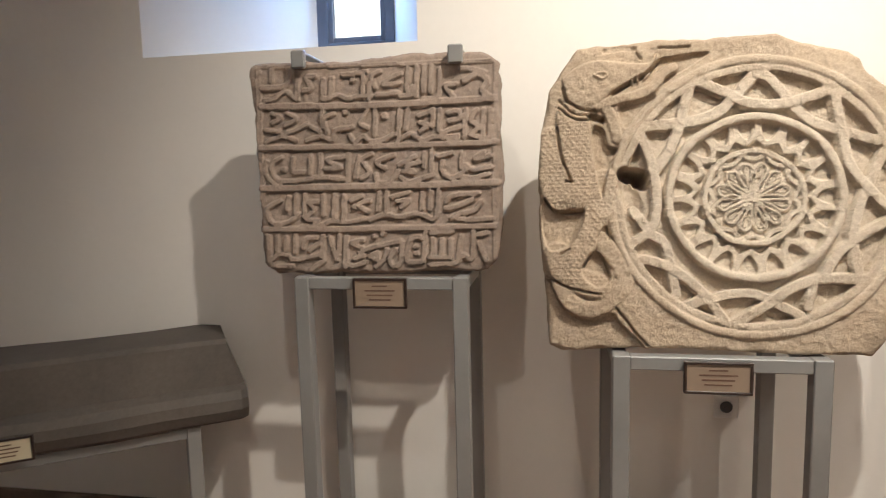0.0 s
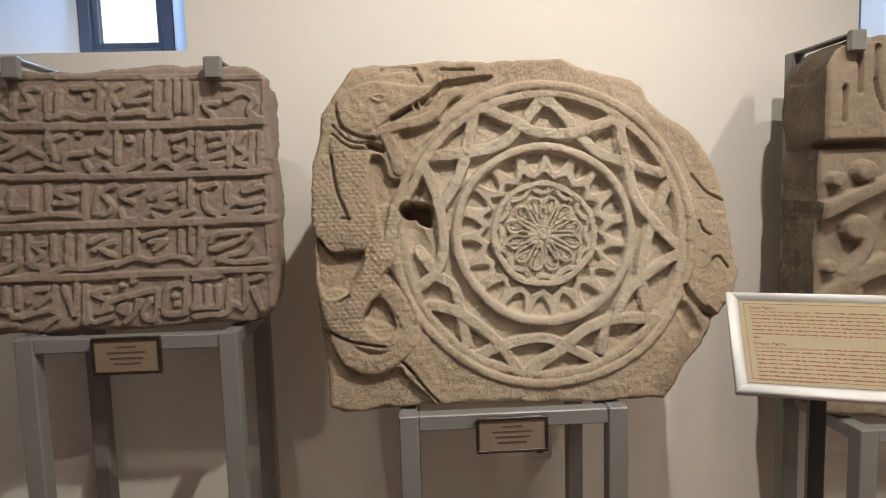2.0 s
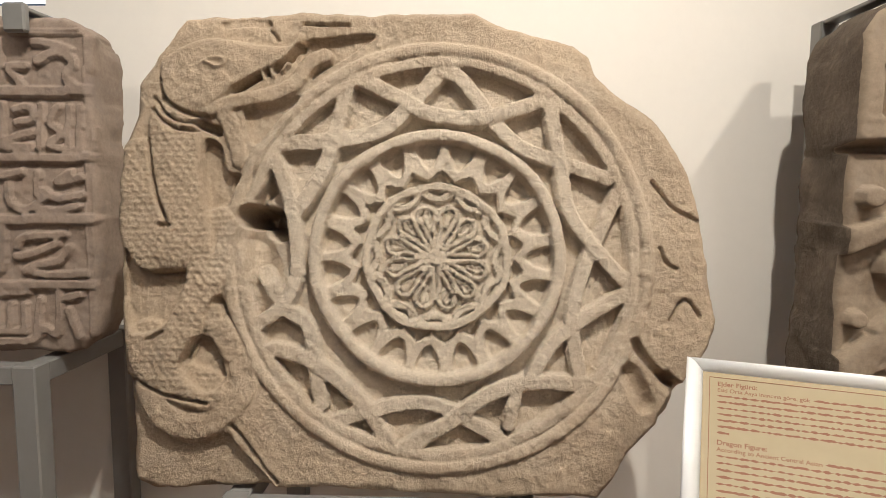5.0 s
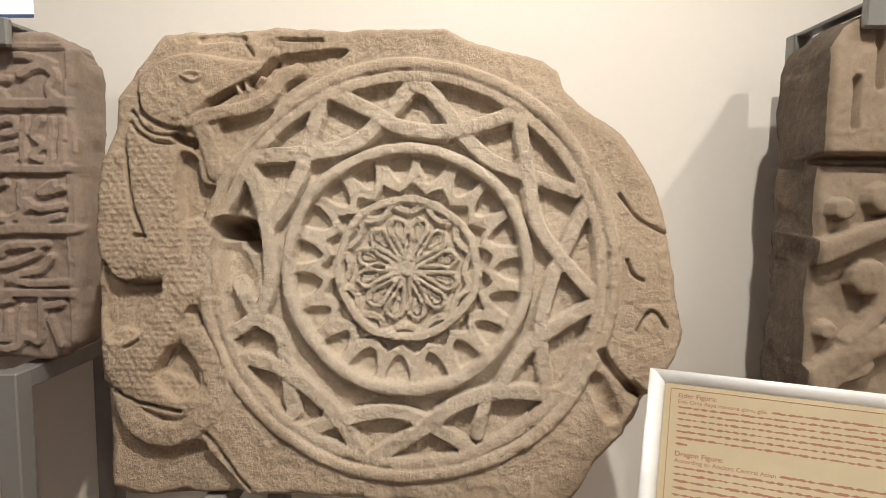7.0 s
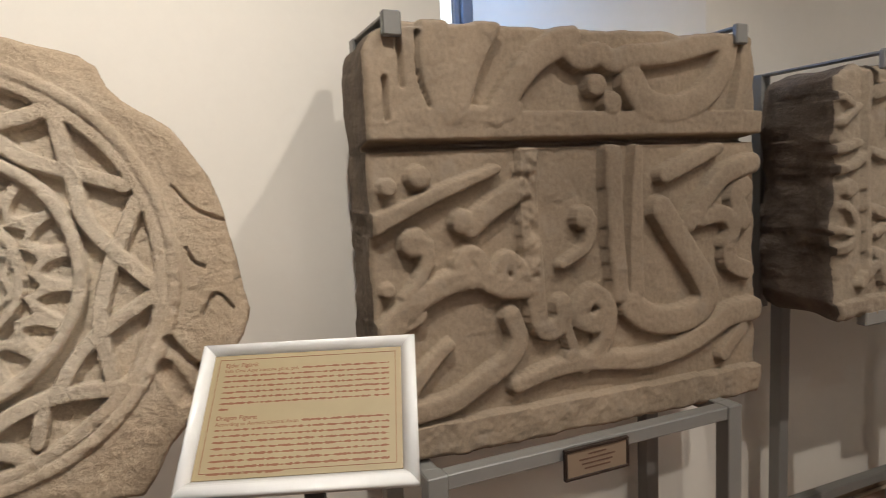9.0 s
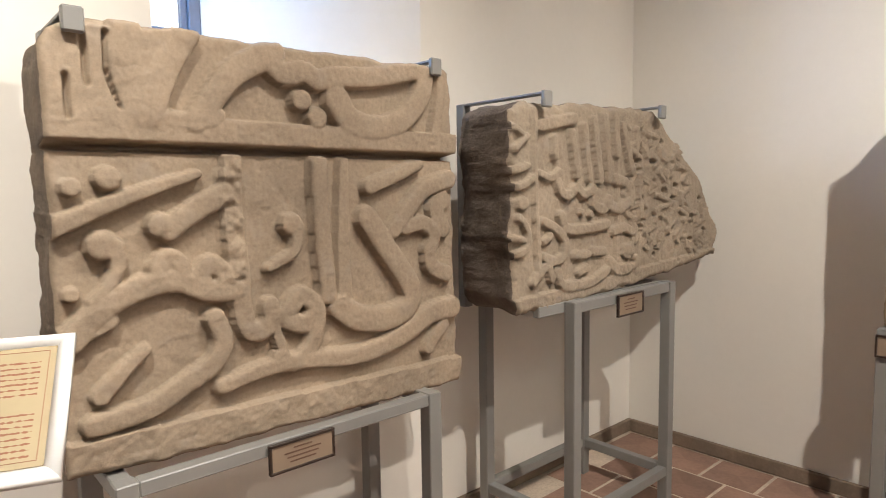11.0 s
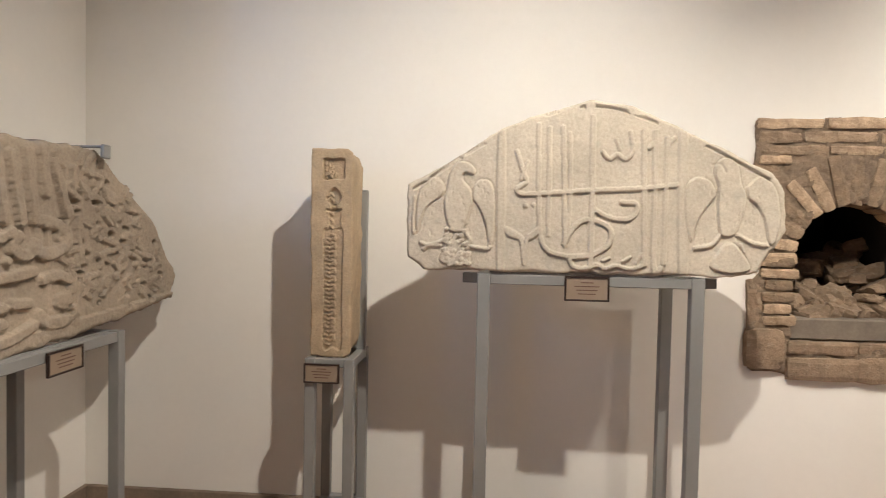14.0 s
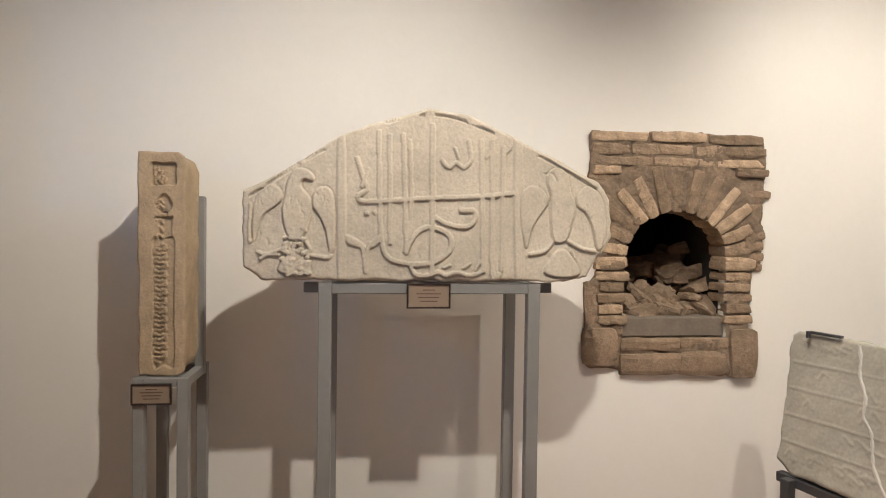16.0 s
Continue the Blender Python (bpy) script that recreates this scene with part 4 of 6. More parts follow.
    r.h -= 0.02 * np.clip((r.u * 0.75 + r.v - 0.49) / 0.1, 0, 1)
    r.h -= 0.02 * np.clip((r.u - 0.39) / 0.12, 0, 1) * (rad > 0.372)
    r.h *= 1.2
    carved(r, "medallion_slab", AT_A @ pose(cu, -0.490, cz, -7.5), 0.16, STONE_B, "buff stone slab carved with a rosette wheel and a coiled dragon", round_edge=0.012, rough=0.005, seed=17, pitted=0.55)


medallion_slab()
stand("steel_stand", AT_A, 0.144, 0.684, -0.575, -0.12, 0.896, "grey steel tube stand under a carved medallion slab")
plate(AT_A, 0.323, 0.491, -0.577, 0.804, 0.889)


# ---- large inscription slab with bold script ----
def bold_slab():
    out = [(0.0, 0.96), (0.02, 0.995), (0.09, 1.035), (0.34, 1.03), (0.80, 1.04), (1.165, 1.035), (1.18, 0.95), (1.175, 0.78), (1.19, 0.40), (1.20, 0.03), (1.19, -0.01), (0.44, 0.0), (0.18, 0.01), (0.0, 0.02), (0.0, 0.35), (0.005, 0.73)]
    R = Relief(out, 0.0038, 0.003, seed=31)
    R.h -= 0.019
    R.h = np.where(R.v < 0.10 - 0.02 * R.u, 0.003 + 0.006 * fbm(R.u, R.v, 0.05, 33), R.h)
    bar(R, [(0.01, 0.800), (0.6, 0.800), (1.18, 0.800)], 0.032, 0.004, soft=0.25)
    # upper line of script
    plateau(R, [(0.006, 0.995), (0.07, 1.013), (0.178, 1.019), (0.305, 1.023), (0.245, 0.89), (0.222, 0.817), (0.103, 0.81), (-0.001, 0.814)], 0.005)
    cut(R, [(0.046, 0.902), (0.05, 0.814)], 0.0064, 0.020)
    cut(R, [(0.083, 0.985), (0.088, 0.887)], 0.0064, 0.016)
    cut(R, [(0.128, 1.001), (0.131, 0.909), (0.154, 0.843)], 0.0078, 0.020)
    bar(R, [(0.171, 1.02), (0.169, 0.94), (0.199, 0.84)], 0.0343, 0.007, wide_end=0.0448)
    bar(R, [(0.305, 1.024), (0.253, 0.941), (0.208, 0.833)], 0.0324, 0.008, wide_end=0.0405)
    bar(R, [(0.223, 0.827), (0.332, 0.819), (0.37, 0.839)], 0.0222, 0.006)
    bar(R, [(0.525, 1.008), (0.424, 0.95), (0.37, 0.891), (0.317, 0.819)], 0.0367, 0.008, wide_end=0.0311)
    bar(R, [(0.501, 0.994), (0.556, 0.958), (0.613, 0.97), (0.659, 0.954), (0.721, 0.968), (0.834, 0.979), (0.923, 0.999), (1.014, 1.023)], 0.0307, 0.008)
    bar(R, [(0.602, 0.894), (0.605, 0.894)], 0.0299, 0.009)
    bar(R, [(0.651, 0.85), (0.654, 0.85)], 0.0305, 0.009)
    bar(R, [(1.048, 1.031), (1.025, 0.936), (0.946, 0.861), (0.846, 0.833), (0.758, 0.853), (0.717, 0.906)], 0.0323, 0.008, wide_end=0.0420)
    bar(R, [(1.109, 1.025), (1.104, 0.923), (1.08, 0.819)], 0.0205, 0.004)
    # lower line of script
    bar(R, [(-0.004, 0.575), (0.154, 0.64), (0.315, 0.695)], 0.0244, 0.008, wide_end=0.0122)
    bar(R, [(0.243, 0.563), (0.314, 0.612), (0.383, 0.644)], 0.0285, 0.008)
    bar(R, [(0.042, 0.664), (0.045, 0.664)], 0.0209, 0.004)
    bar(R, [(0.116, 0.684), (0.119, 0.684)], 0.0280, 0.009)
    bar(R, [(0.222, 0.575), (0.225, 0.575)], 0.0306, 0.010)
    bar(R, [(0.031, 0.431), (0.034, 0.431)], 0.0161, 0.003)
    bar(R, [(0.099, 0.535), (0.102, 0.535)], 0.0351, 0.009)
    bar(R, [(0.126, 0.527), (0.129, 0.483), (0.099, 0.436), (0.069, 0.411)], 0.0232, 0.008, wide_end=0.0095)
    bar(R, [(0.215, 0.474), (0.238, 0.496), (0.267, 0.475), (0.263, 0.443), (0.231, 0.437), (0.215, 0.474)], 0.0241, 0.008)
    bar(R, [(0.312, 0.447), (0.34, 0.472), (0.37, 0.448), (0.367, 0.413), (0.33, 0.412), (0.312, 0.447)], 0.0248, 0.008)
    bar(R, [(0.026, 0.331), (0.091, 0.393), (0.163, 0.427), (0.251, 0.441), (0.326, 0.407), (0.401, 0.4)], 0.0312, 0.009, wide_end=0.0283)
    bar(R, [(0.407, 0.729), (0.403, 0.624), (0.408, 0.487)], 0.0277, 0.001, soft=0.9)
    bar(R, [(0.411, 0.5), (0.417, 0.359), (0.432, 0.294), (0.468, 0.283), (0.497, 0.308), (0.494, 0.345)], 0.0275, 0.006)
    bar(R, [(0.561, 0.563), (0.564, 0.563)], 0.0307, 0.009)
    bar(R, [(0.58, 0.553), (0.57, 0.489), (0.493, 0.446)], 0.0215, 0.007, wide_end=0.0108)
    bar(R, [(0.652, 0.726), (0.657, 0.541), (0.673, 0.353)], 0.0284, 0.010)
    bar(R, [(0.734, 0.735), (0.727, 0.537), (0.728, 0.33)], 0.0161, 0.006, wide_end=0.0274)
    bar(R, [(0.547, 0.325), (0.587, 0.361), (0.632, 0.321), (0.598, 0.283), (0.547, 0.3), (0.547, 0.325)], 0.0285, 0.008)
    bar(R, [(0.636, 0.309), (0.619, 0.221), (0.559, 0.176), (0.517, 0.204)], 0.0288, 0.008, wide_end=0.0224)
    bar(R, [(0.509, 0.278), (0.531, 0.202)], 0.0157, 0.004)
    bar(R, [(0.811, 0.569), (0.893, 0.459), (0.974, 0.345), (0.964, 0.283), (0.88, 0.256), (0.778, 0.27), (0.714, 0.313)], 0.0374, 0.010, wide_end=0.0408)
    bar(R, [(1.141, 0.682), (1.038, 0.652), (0.973, 0.59), (0.91, 0.526)], 0.0310, 0.009, wide_end=0.0276)
    bar(R, [(0.824, 0.66), (0.914, 0.692), (1.01, 0.728)], 0.0250, 0.008, wide_end=0.0200)
    bar(R, [(0.956, 0.535), (1.033, 0.541), (1.077, 0.503), (1.056, 0.455)], 0.0262, 0.007)
    bar(R, [(1.056, 0.455), (1.068, 0.4), (1.129, 0.371)], 0.0286, 0.006)
    bar(R, [(1.118, 0.614), (1.086, 0.589), (1.116, 0.521)], 0.0319, 0.004)
    bar(R, [(1.155, 0.253), (1.054, 0.243), (0.948, 0.195), (0.78, 0.159), (0.602, 0.179), (0.484, 0.179), (0.355, 0.155)], 0.0372, 0.009, wide_end=0.0203)
    bar(R, [(1.116, 0.199), (1.048, 0.131)], 0.0220, 0.005)
    bar(R, [(0.344, 0.334), (0.363, 0.274), (0.336, 0.22), (0.253, 0.176), (0.176, 0.141), (0.06, 0.131)], 0.0266, 0.008)
    bar(R, [(0.078, 0.193), (0.13, 0.246), (0.178, 0.284)], 0.0210, 0.006, wide_end=0.0140)
    bar(R, [(-0.039, 0.28), (0.03, 0.335), (0.101, 0.365)], 0.0240, 0.006)
    # chipped old edge strip
    strip = (np.abs(R.u - 0.395) < 0.03) & (R.v > 0.42) & (R.v < 0.735)
    R.h += strip * 0.010 * fbm(R.u, R.v, 0.03, 35)
    cut(R, [(0.0, 0.752), (0.6, 0.755), (1.19, 0.752)], 0.010, 0.04)
    R.h *= 1.2
    carved(R, "bold_inscription_slab", AT_A @ pose(1.27, -0.368, 0.75, 0.6), 0.20, STONE_C, "large brown stone slab with bold flowing relief script", round_edge=0.014, rough=0.004, seed=27, side_mat=DARK_SIDE_B)


bold_slab()
stand("steel_stand", AT_A, 1.345, 2.30, -0.45, -0.06, 0.757, "grey steel tube stand with hooks holding a large slab", arms=((1.335, 1.787, -0.385), (2.345, 1.808, -0.385)), tube=0.05)
plate(AT_A, 1.70, 1.893, -0.452, 0.672, 0.752)


# ---- pointed slab near the corner ----
def pointed_slab():
    out = [(-0.02, 0.68), (0.06, 0.715), (0.17, 0.72), (0.5, 0.735), (0.86, 0.745), (0.97, 0.68), (1.28, 0.48), (1.46, 0.26), (1.49, 0.20), (1.45, 0.10), (0.95, 0.05), (0.4, 0.015), (0.0, 0.0), (-0.01, 0.3)]
    R = Relief(out, 0.0045, 0.008, seed=41)
    R.h -= 0.011
    R.h = np.where(R.v < 0.06 + 0.05 * R.u, -0.002, R.h)
    # narrow border column
    bar(R, [(-0.018, 0.634), (0.027, 0.607)], 0.0106, 0.003)
    bar(R, [(0, 0.559), (0.052, 0.601)], 0.0108, 0.003)
    bar(R, [(-0.05, 0.475), (0.055, 0.502)], 0.0128, 0.003)
    bar(R, [(-0.059, 0.43), (0.028, 0.437), (0.081, 0.466)], 0.0129, 0.003)
    bar(R, [(0.026, 0.38), (0.029, 0.38)], 0.0240, 0.003)
    bar(R, [(0.015, 0.334), (0.061, 0.284), (0.049, 0.23), (-0.013, 0.204)], 0.0132, 0.003)
    bar(R, [(-0.002, 0.263), (0.039, 0.257)], 0.0109, 0.003)
    bar(R, [(0.091, 0.689), (0.092, 0.481), (0.118, 0.126)], 0.0115, 0.002)
    # script
    bar(R, [(0.117, 0.639), (0.308, 0.672)], 0.0221, 0.004)
    bar(R, [(0.196, 0.601), (0.201, 0.537)], 0.0146, 0.003)
    bar(R, [(0.298, 0.624), (0.325, 0.474)], 0.0157, 0.004)
    bar(R, [(0.37, 0.649), (0.399, 0.462)], 0.0165, 0.004)
    bar(R, [(0.429, 0.675), (0.47, 0.455)], 0.0172, 0.004)
    bar(R, [(0.498, 0.692), (0.527, 0.464)], 0.0178, 0.004)
    bar(R, [(0.571, 0.71), (0.586, 0.557)], 0.0185, 0.004)
    bar(R, [(0.623, 0.666), (0.694, 0.489)], 0.0194, 0.004)
    bar(R, [(0.125, 0.478), (0.179, 0.464), (0.23, 0.484)], 0.0144, 0.003)
    bar(R, [(0.217, 0.449), (0.241, 0.41), (0.285, 0.405), (0.327, 0.429), (0.371, 0.404), (0.427, 0.425)], 0.0185, 0.004)
    bar(R, [(0.455, 0.408), (0.433, 0.37), (0.492, 0.347), (0.538, 0.381)], 0.0205, 0.004)
    bar(R, [(0.549, 0.354), (0.609, 0.348), (0.685, 0.382), (0.668, 0.438), (0.578, 0.458)], 0.0223, 0.004)
    bar(R, [(0.236, 0.332), (0.267, 0.286), (0.355, 0.277), (0.522, 0.289)], 0.0190, 0.004)
    bar(R, [(0.356, 0.339), (0.359, 0.339)], 0.0136, 0.003)
    bar(R, [(0.411, 0.331), (0.414, 0.331)], 0.0141, 0.003)
    bar(R, [(0.144, 0.313), (0.22, 0.281), (0.26, 0.235), (0.25, 0.188), (0.2, 0.174), (0.145, 0.191)], 0.0174, 0.004)
    bar(R, [(0.568, 0.26), (0.634, 0.271), (0.693, 0.252)], 0.0194, 0.003)
    bar(R, [(0.65, 0.185), (0.693, 0.177)], 0.0199, 0.003)
    bar(R, [(0.32, 0.185), (0.396, 0.182)], 0.0165, 0.003)
    bar(R, [(0.431, 0.189), (0.498, 0.185)], 0.0176, 0.003)
    bar(R, [(0.218, 0.136), (0.232, 0.094), (0.286, 0.075), (0.416, 0.078), (0.52, 0.11)], 0.0191, 0.004)
    bar(R, [(0.346, 0.12), (0.388, 0.132)], 0.0167, 0.003)
    bar(R, [(0.548, 0.14), (0.587, 0.109), (0.671, 0.104), (0.724, 0.136)], 0.0228, 0.004)
    bar(R, [(0.084, 0.111), (0.153, 0.159), (0.181, 0.113)], 0.0168, 0.003)
    bar(R, [(0.146, 0.246), (0.175, 0.263)], 0.0145, 0.003)
    bar(R, [(0.729, 0.656), (0.764, 0.328), (0.737, 0.091)], 0.0172, 0.002)
    rng = random.Random(3)
    for k in range(120):
        x, z = rng.uniform(0.66, 1.38), rng.uniform(0.10, 0.68)
        if z < 0.74 - 0.62 * max(0, x - 0.86) - 0.05:
            if rng.random() < 0.55:
                bar(R, [(x, z), (x + rng.uniform(-0.05, 0.05), z + rng.uniform(0.015, 0.04)), (x + rng.uniform(-0.06, 0.06), z + 0.05)], 0.010, rng.uniform(-0.005, 0.0))
            else:
                cut(R, [(x, z), (x + rng.uniform(0.005, 0.03), z - rng.uniform(0, 0.012))], 0.010, 0.018)
    bar(R, [(0.585, 0.72), (0.60, 0.40), (0.59, 0.06)], 0.012, -0.003)
    R.h *= 1.35
    carved(R, "pointed_inscription_slab", AT_A @ pose(2.55, -0.555, 0.97), 0.26, STONE_D, "thick tan stone slab with script relief and a pointed end", round_edge=0.022, rough=0.006, side=0.014, seed=37, side_mat=DARK_SIDE)


pointed_slab()
stand("steel_stand", AT_A, 2.80, 3.52, -0.60, -0.12, 0.995, "grey steel tube stand with a tall arm holding a thick slab", arms=((2.665, 1.715, -0.575), (3.41, 1.725, -0.575)), low=0.18, shelf=(0.14, 0))
plate(AT_A, 3.06, 3.24, -0.602, 0.905, 0.99, "small brown caption plate with a dark frame, hung askew", 0)


# ---- east wall: narrow stele, eagle slab, brick niche ----
def narrow_stele():
    at = AT_B @ Matrix.Translation((1.385, -0.40, 0.862))
    r = Relief([(-0.093, 0.905), (0.07, 0.905), (0.093, 0.89), (0.09, 0.02), (0.07, 0.0), (-0.085, 0.005)], 0.0028, 0.003, seed=51)
    rng = random.Random(8)
    # sunk title panel, pointed lobe, neck and long body of the niche
    hollow(r, [(-0.039, 0.861), (0.007, 0.862), (0.055, 0.863), (0.056, 0.816), (0.056, 0.774), (0.009, 0.772), (-0.037, 0.771), (-0.038, 0.812)], 0.016)
    hollow(r, [(0.009, 0.74), (0.031, 0.723), (0.044, 0.695), (0.031, 0.671), (0.019, 0.66), (0.001, 0.659), (-0.013, 0.67), (-0.025, 0.692), (-0.011, 0.721)], 0.014)
    hollow(r, [(-0.003, 0.663), (0.022, 0.664), (0.026, 0.647), (0.044, 0.648), (0.044, 0.638), (0.01, 0.633), (-0.023, 0.636), (-0.023, 0.646), (-0.007, 0.646)], 0.014)
    hollow(r, [(-0.01, 0.64), (0.039, 0.642), (0.041, 0.596), (0.042, 0.558), (0.017, 0.556), (-0.011, 0.557), (-0.011, 0.595)], 0.013)
    hollow(r, [(-0.033, 0.556), (0.011, 0.559), (0.051, 0.558), (0.052, 0.429), (0.051, 0.276), (0.052, 0.046), (0.013, 0.043), (-0.03, 0.045), (-0.031, 0.275), (-0.032, 0.427)], 0.012)
    sunk = r.h < -0.008
    # scrolling leaves in the sunk grounds
    for k in range(26):
        z, side = 0.055 + 0.0182 * k, 1 if k % 2 else -1
        bar(r, [(-0.006, z), (0.016 * side - 0.006, z + 0.010), (0.022 * side - 0.006, z + 0.022), (0.006 * side - 0.006, z + 0.024)], 0.0045, -0.003)
        bar(r, [(0.020 * side - 0.006, z + 0.004), (0.026 * side - 0.006, z + 0.010)], 0.0045, -0.004)
    for k in range(12):
        x, z = rng.uniform(-0.030, 0.012), rng.uniform(0.775, 0.835)
        bar(r, [(x, z), (x + rng.uniform(-0.012, 0.012), z + 0.012)], 0.004, -0.005)
    for z in (0.56, 0.59, 0.62, 0.68, 0.70):
        bar(r, [(-0.018, z), (-0.006, z + 0.012), (0.006, z)], 0.0045, -0.004)
    r.h = np.where(sunk, r.h, np.minimum(r.h, 0.0))
    carved(r, "narrow_stele", at, 0.22, STONE_E, "tall narrow yellowish stele carved with a slim floral panel", round_edge=0.008, rough=0.003, side=0.010, seed=47)


narrow_stele()
stand("steel_stand", AT_B, 1.285, 1.50, -0.43, -0.10, 0.862, "grey steel tube stand under a narrow stele", tube=0.044, arms=((1.478, 1.60, -0.16),), low=0.14)
plate(AT_B, 1.285, 1.44, -0.432, 0.758, 0.842, "small dark caption plate under a narrow stele")


def eagle_slab():
    out = [(-0.70, 0.335), (-0.56, 0.415), (-0.35, 0.545), (-0.22, 0.605), (-0.01, 0.66), (0.15, 0.645), (0.31, 0.57), (0.53, 0.47), (0.67, 0.39), (0.72, 0.32), (0.73, 0.18), (0.63, 0.02), (0.54, 0.0), (-0.13, 0.0), (-0.64, 0.0), (-0.70, 0.05), (-0.71, 0.20)]
    R = Relief(out, 0.0034, 0.004, seed=61)
    R.h -= 0.008
    # framing strips and script
    plateau(R, [(-0.358, 0.522), (-0.328, 0.536), (-0.323, -0.007), (-0.352, -0.007)], 0.0)
    plateau(R, [(0.323, 0.557), (0.357, 0.545), (0.371, -0.003), (0.337, -0.004)], 0.0)
    bar(R, [(-0.283, 0.465), (-0.257, 0.385), (-0.244, 0.348), (-0.277, 0.324), (-0.264, 0.303), (-0.196, 0.304), (-0.006, 0.319), (0.192, 0.33), (0.322, 0.346)], 0.0082, 0.0015, soft=0.3)
    bar(R, [(-0.24, 0.424), (-0.265, 0.359)], 0.0064, 0.0012, soft=0.3)
    bar(R, [(-0.201, 0.57), (-0.196, 0.317), (-0.186, 0.145), (-0.155, 0.085), (-0.079, 0.064)], 0.0082, 0.0012, soft=0.3)
    bar(R, [(-0.16, 0.554), (-0.155, 0.145)], 0.0082, 0.0, soft=0.3)
    bar(R, [(-0.109, 0.56), (-0.099, 0.319), (-0.092, 0.107)], 0.0082, 0.0012, soft=0.3)
    bar(R, [(-0.083, 0.535), (-0.075, 0.32), (-0.086, 0.125)], 0.0074, 0.0, soft=0.3)
    bar(R, [(0.003, 0.598), (0.007, 0.321), (0.009, 0.034)], 0.0102, 0.0012, soft=0.3)
    bar(R, [(0.195, 0.544), (0.201, 0.326), (0.21, 0.04)], 0.0093, 0.0012, soft=0.3)
    bar(R, [(0.238, 0.545), (0.241, 0.326), (0.246, 0.027), (0.273, 0.027)], 0.0093, 0.0012, soft=0.3)
    bar(R, [(0.283, 0.52), (0.282, 0.327), (0.282, 0.045)], 0.0093, 0.0012, soft=0.3)
    bar(R, [(0.216, 0.483), (0.238, 0.51)], 0.0075, 0.0012, soft=0.3)
    bar(R, [(0.285, 0.499), (0.307, 0.521)], 0.0075, 0.0012, soft=0.3)
    bar(R, [(-0.247, 0.256), (-0.244, 0.256)], 0.0073, 0.0, soft=0.3)
    bar(R, [(-0.215, 0.259), (-0.212, 0.259)], 0.0073, 0.0, soft=0.3)
    bar(R, [(0.042, 0.466), (0.069, 0.44), (0.097, 0.458), (0.128, 0.44), (0.154, 0.473), (0.145, 0.542)], 0.0074, 0.0012, soft=0.3)
    bar(R, [(0.092, 0.515), (0.106, 0.476)], 0.0055, 0.0, soft=0.3)
    bar(R, [(0.118, 0.276), (0.171, 0.272), (0.167, 0.228), (0.128, 0.21), (0.061, 0.222), (0.021, 0.244)], 0.0083, 0.0012, soft=0.3)
    bar(R, [(-0.094, 0.112), (-0.052, 0.186), (0.007, 0.208), (0.075, 0.175), (0.076, 0.118), (0.024, 0.078), (-0.042, 0.064), (-0.079, 0.064)], 0.0092, 0.0012, soft=0.3)
    bar(R, [(-0.31, 0.152), (-0.262, 0.127), (-0.246, 0.032)], 0.0073, 0.0012, soft=0.3)
    bar(R, [(-0.203, 0.154), (-0.237, 0.127), (-0.246, 0.032)], 0.0073, 0.0012, soft=0.3)
    plateau(R, [(-0.322, 0.176), (-0.263, 0.148), (-0.245, 0.123), (-0.271, 0.123), (-0.318, 0.139)], 0.0012)
    plateau(R, [(-0.195, 0.177), (-0.228, 0.149), (-0.241, 0.123), (-0.22, 0.123), (-0.194, 0.145)], 0.0012)
    bar(R, [(-0.076, 0.06), (-0.056, 0.025), (-0.006, 0.021), (0.031, 0.034), (0.064, 0.021), (0.104, 0.033), (0.153, 0.022), (0.197, 0.033), (0.21, 0.062)], 0.0075, 0.0012, soft=0.3)
    bar(R, [(0.053, 0.05), (0.077, 0.061)], 0.0055, 0.0, soft=0.3)
    bar(R, [(0.13, 0.05), (0.156, 0.066)], 0.0055, 0.0, soft=0.3)
    bar(R, [(0.179, 0.044), (0.196, 0.079)], 0.0055, 0.0, soft=0.3)
    # left eagle over a bunch of grapes
    plateau(R, [(-0.604, 0.364), (-0.657, 0.312), (-0.671, 0.223), (-0.666, 0.139), (-0.644, 0.207), (-0.62, 0.25), (-0.579, 0.28), (-0.558, 0.306), (-0.567, 0.343)], 0.0015)
    plateau(R, [(-0.554, 0.314), (-0.542, 0.378), (-0.509, 0.421), (-0.466, 0.418), (-0.44, 0.389), (-0.451, 0.371), (-0.48, 0.379), (-0.488, 0.354), (-0.458, 0.316), (-0.45, 0.278), (-0.462, 0.214), (-0.486, 0.158), (-0.528, 0.149), (-0.553, 0.2), (-0.562, 0.267)], 0.0035)
    plateau(R, [(-0.45, 0.321), (-0.421, 0.355), (-0.379, 0.343), (-0.364, 0.267), (-0.366, 0.121), (-0.385, 0.108), (-0.401, 0.185), (-0.426, 0.244), (-0.45, 0.278)], 0.0015)
    plateau(R, [(-0.54, 0.102), (-0.494, 0.103), (-0.452, 0.039), (-0.51, 0.013), (-0.577, 0.038)], 0.0015)
    bar(R, [(-0.553, 0.119), (-0.614, 0.097), (-0.65, 0.106)], 0.0063, 0.0015, soft=0.3)
    bar(R, [(-0.639, 0.08), (-0.614, 0.097), (-0.573, 0.094)], 0.0063, 0.0015, soft=0.3)
    bar(R, [(-0.491, 0.163), (-0.457, 0.12), (-0.469, 0.099), (-0.389, 0.087), (-0.381, 0.104)], 0.0063, 0.0015, soft=0.3)
    bar(R, [(-0.677, 0.286), (-0.681, 0.152), (-0.668, 0.152)], 0.0044, 0.0015, soft=0.3)
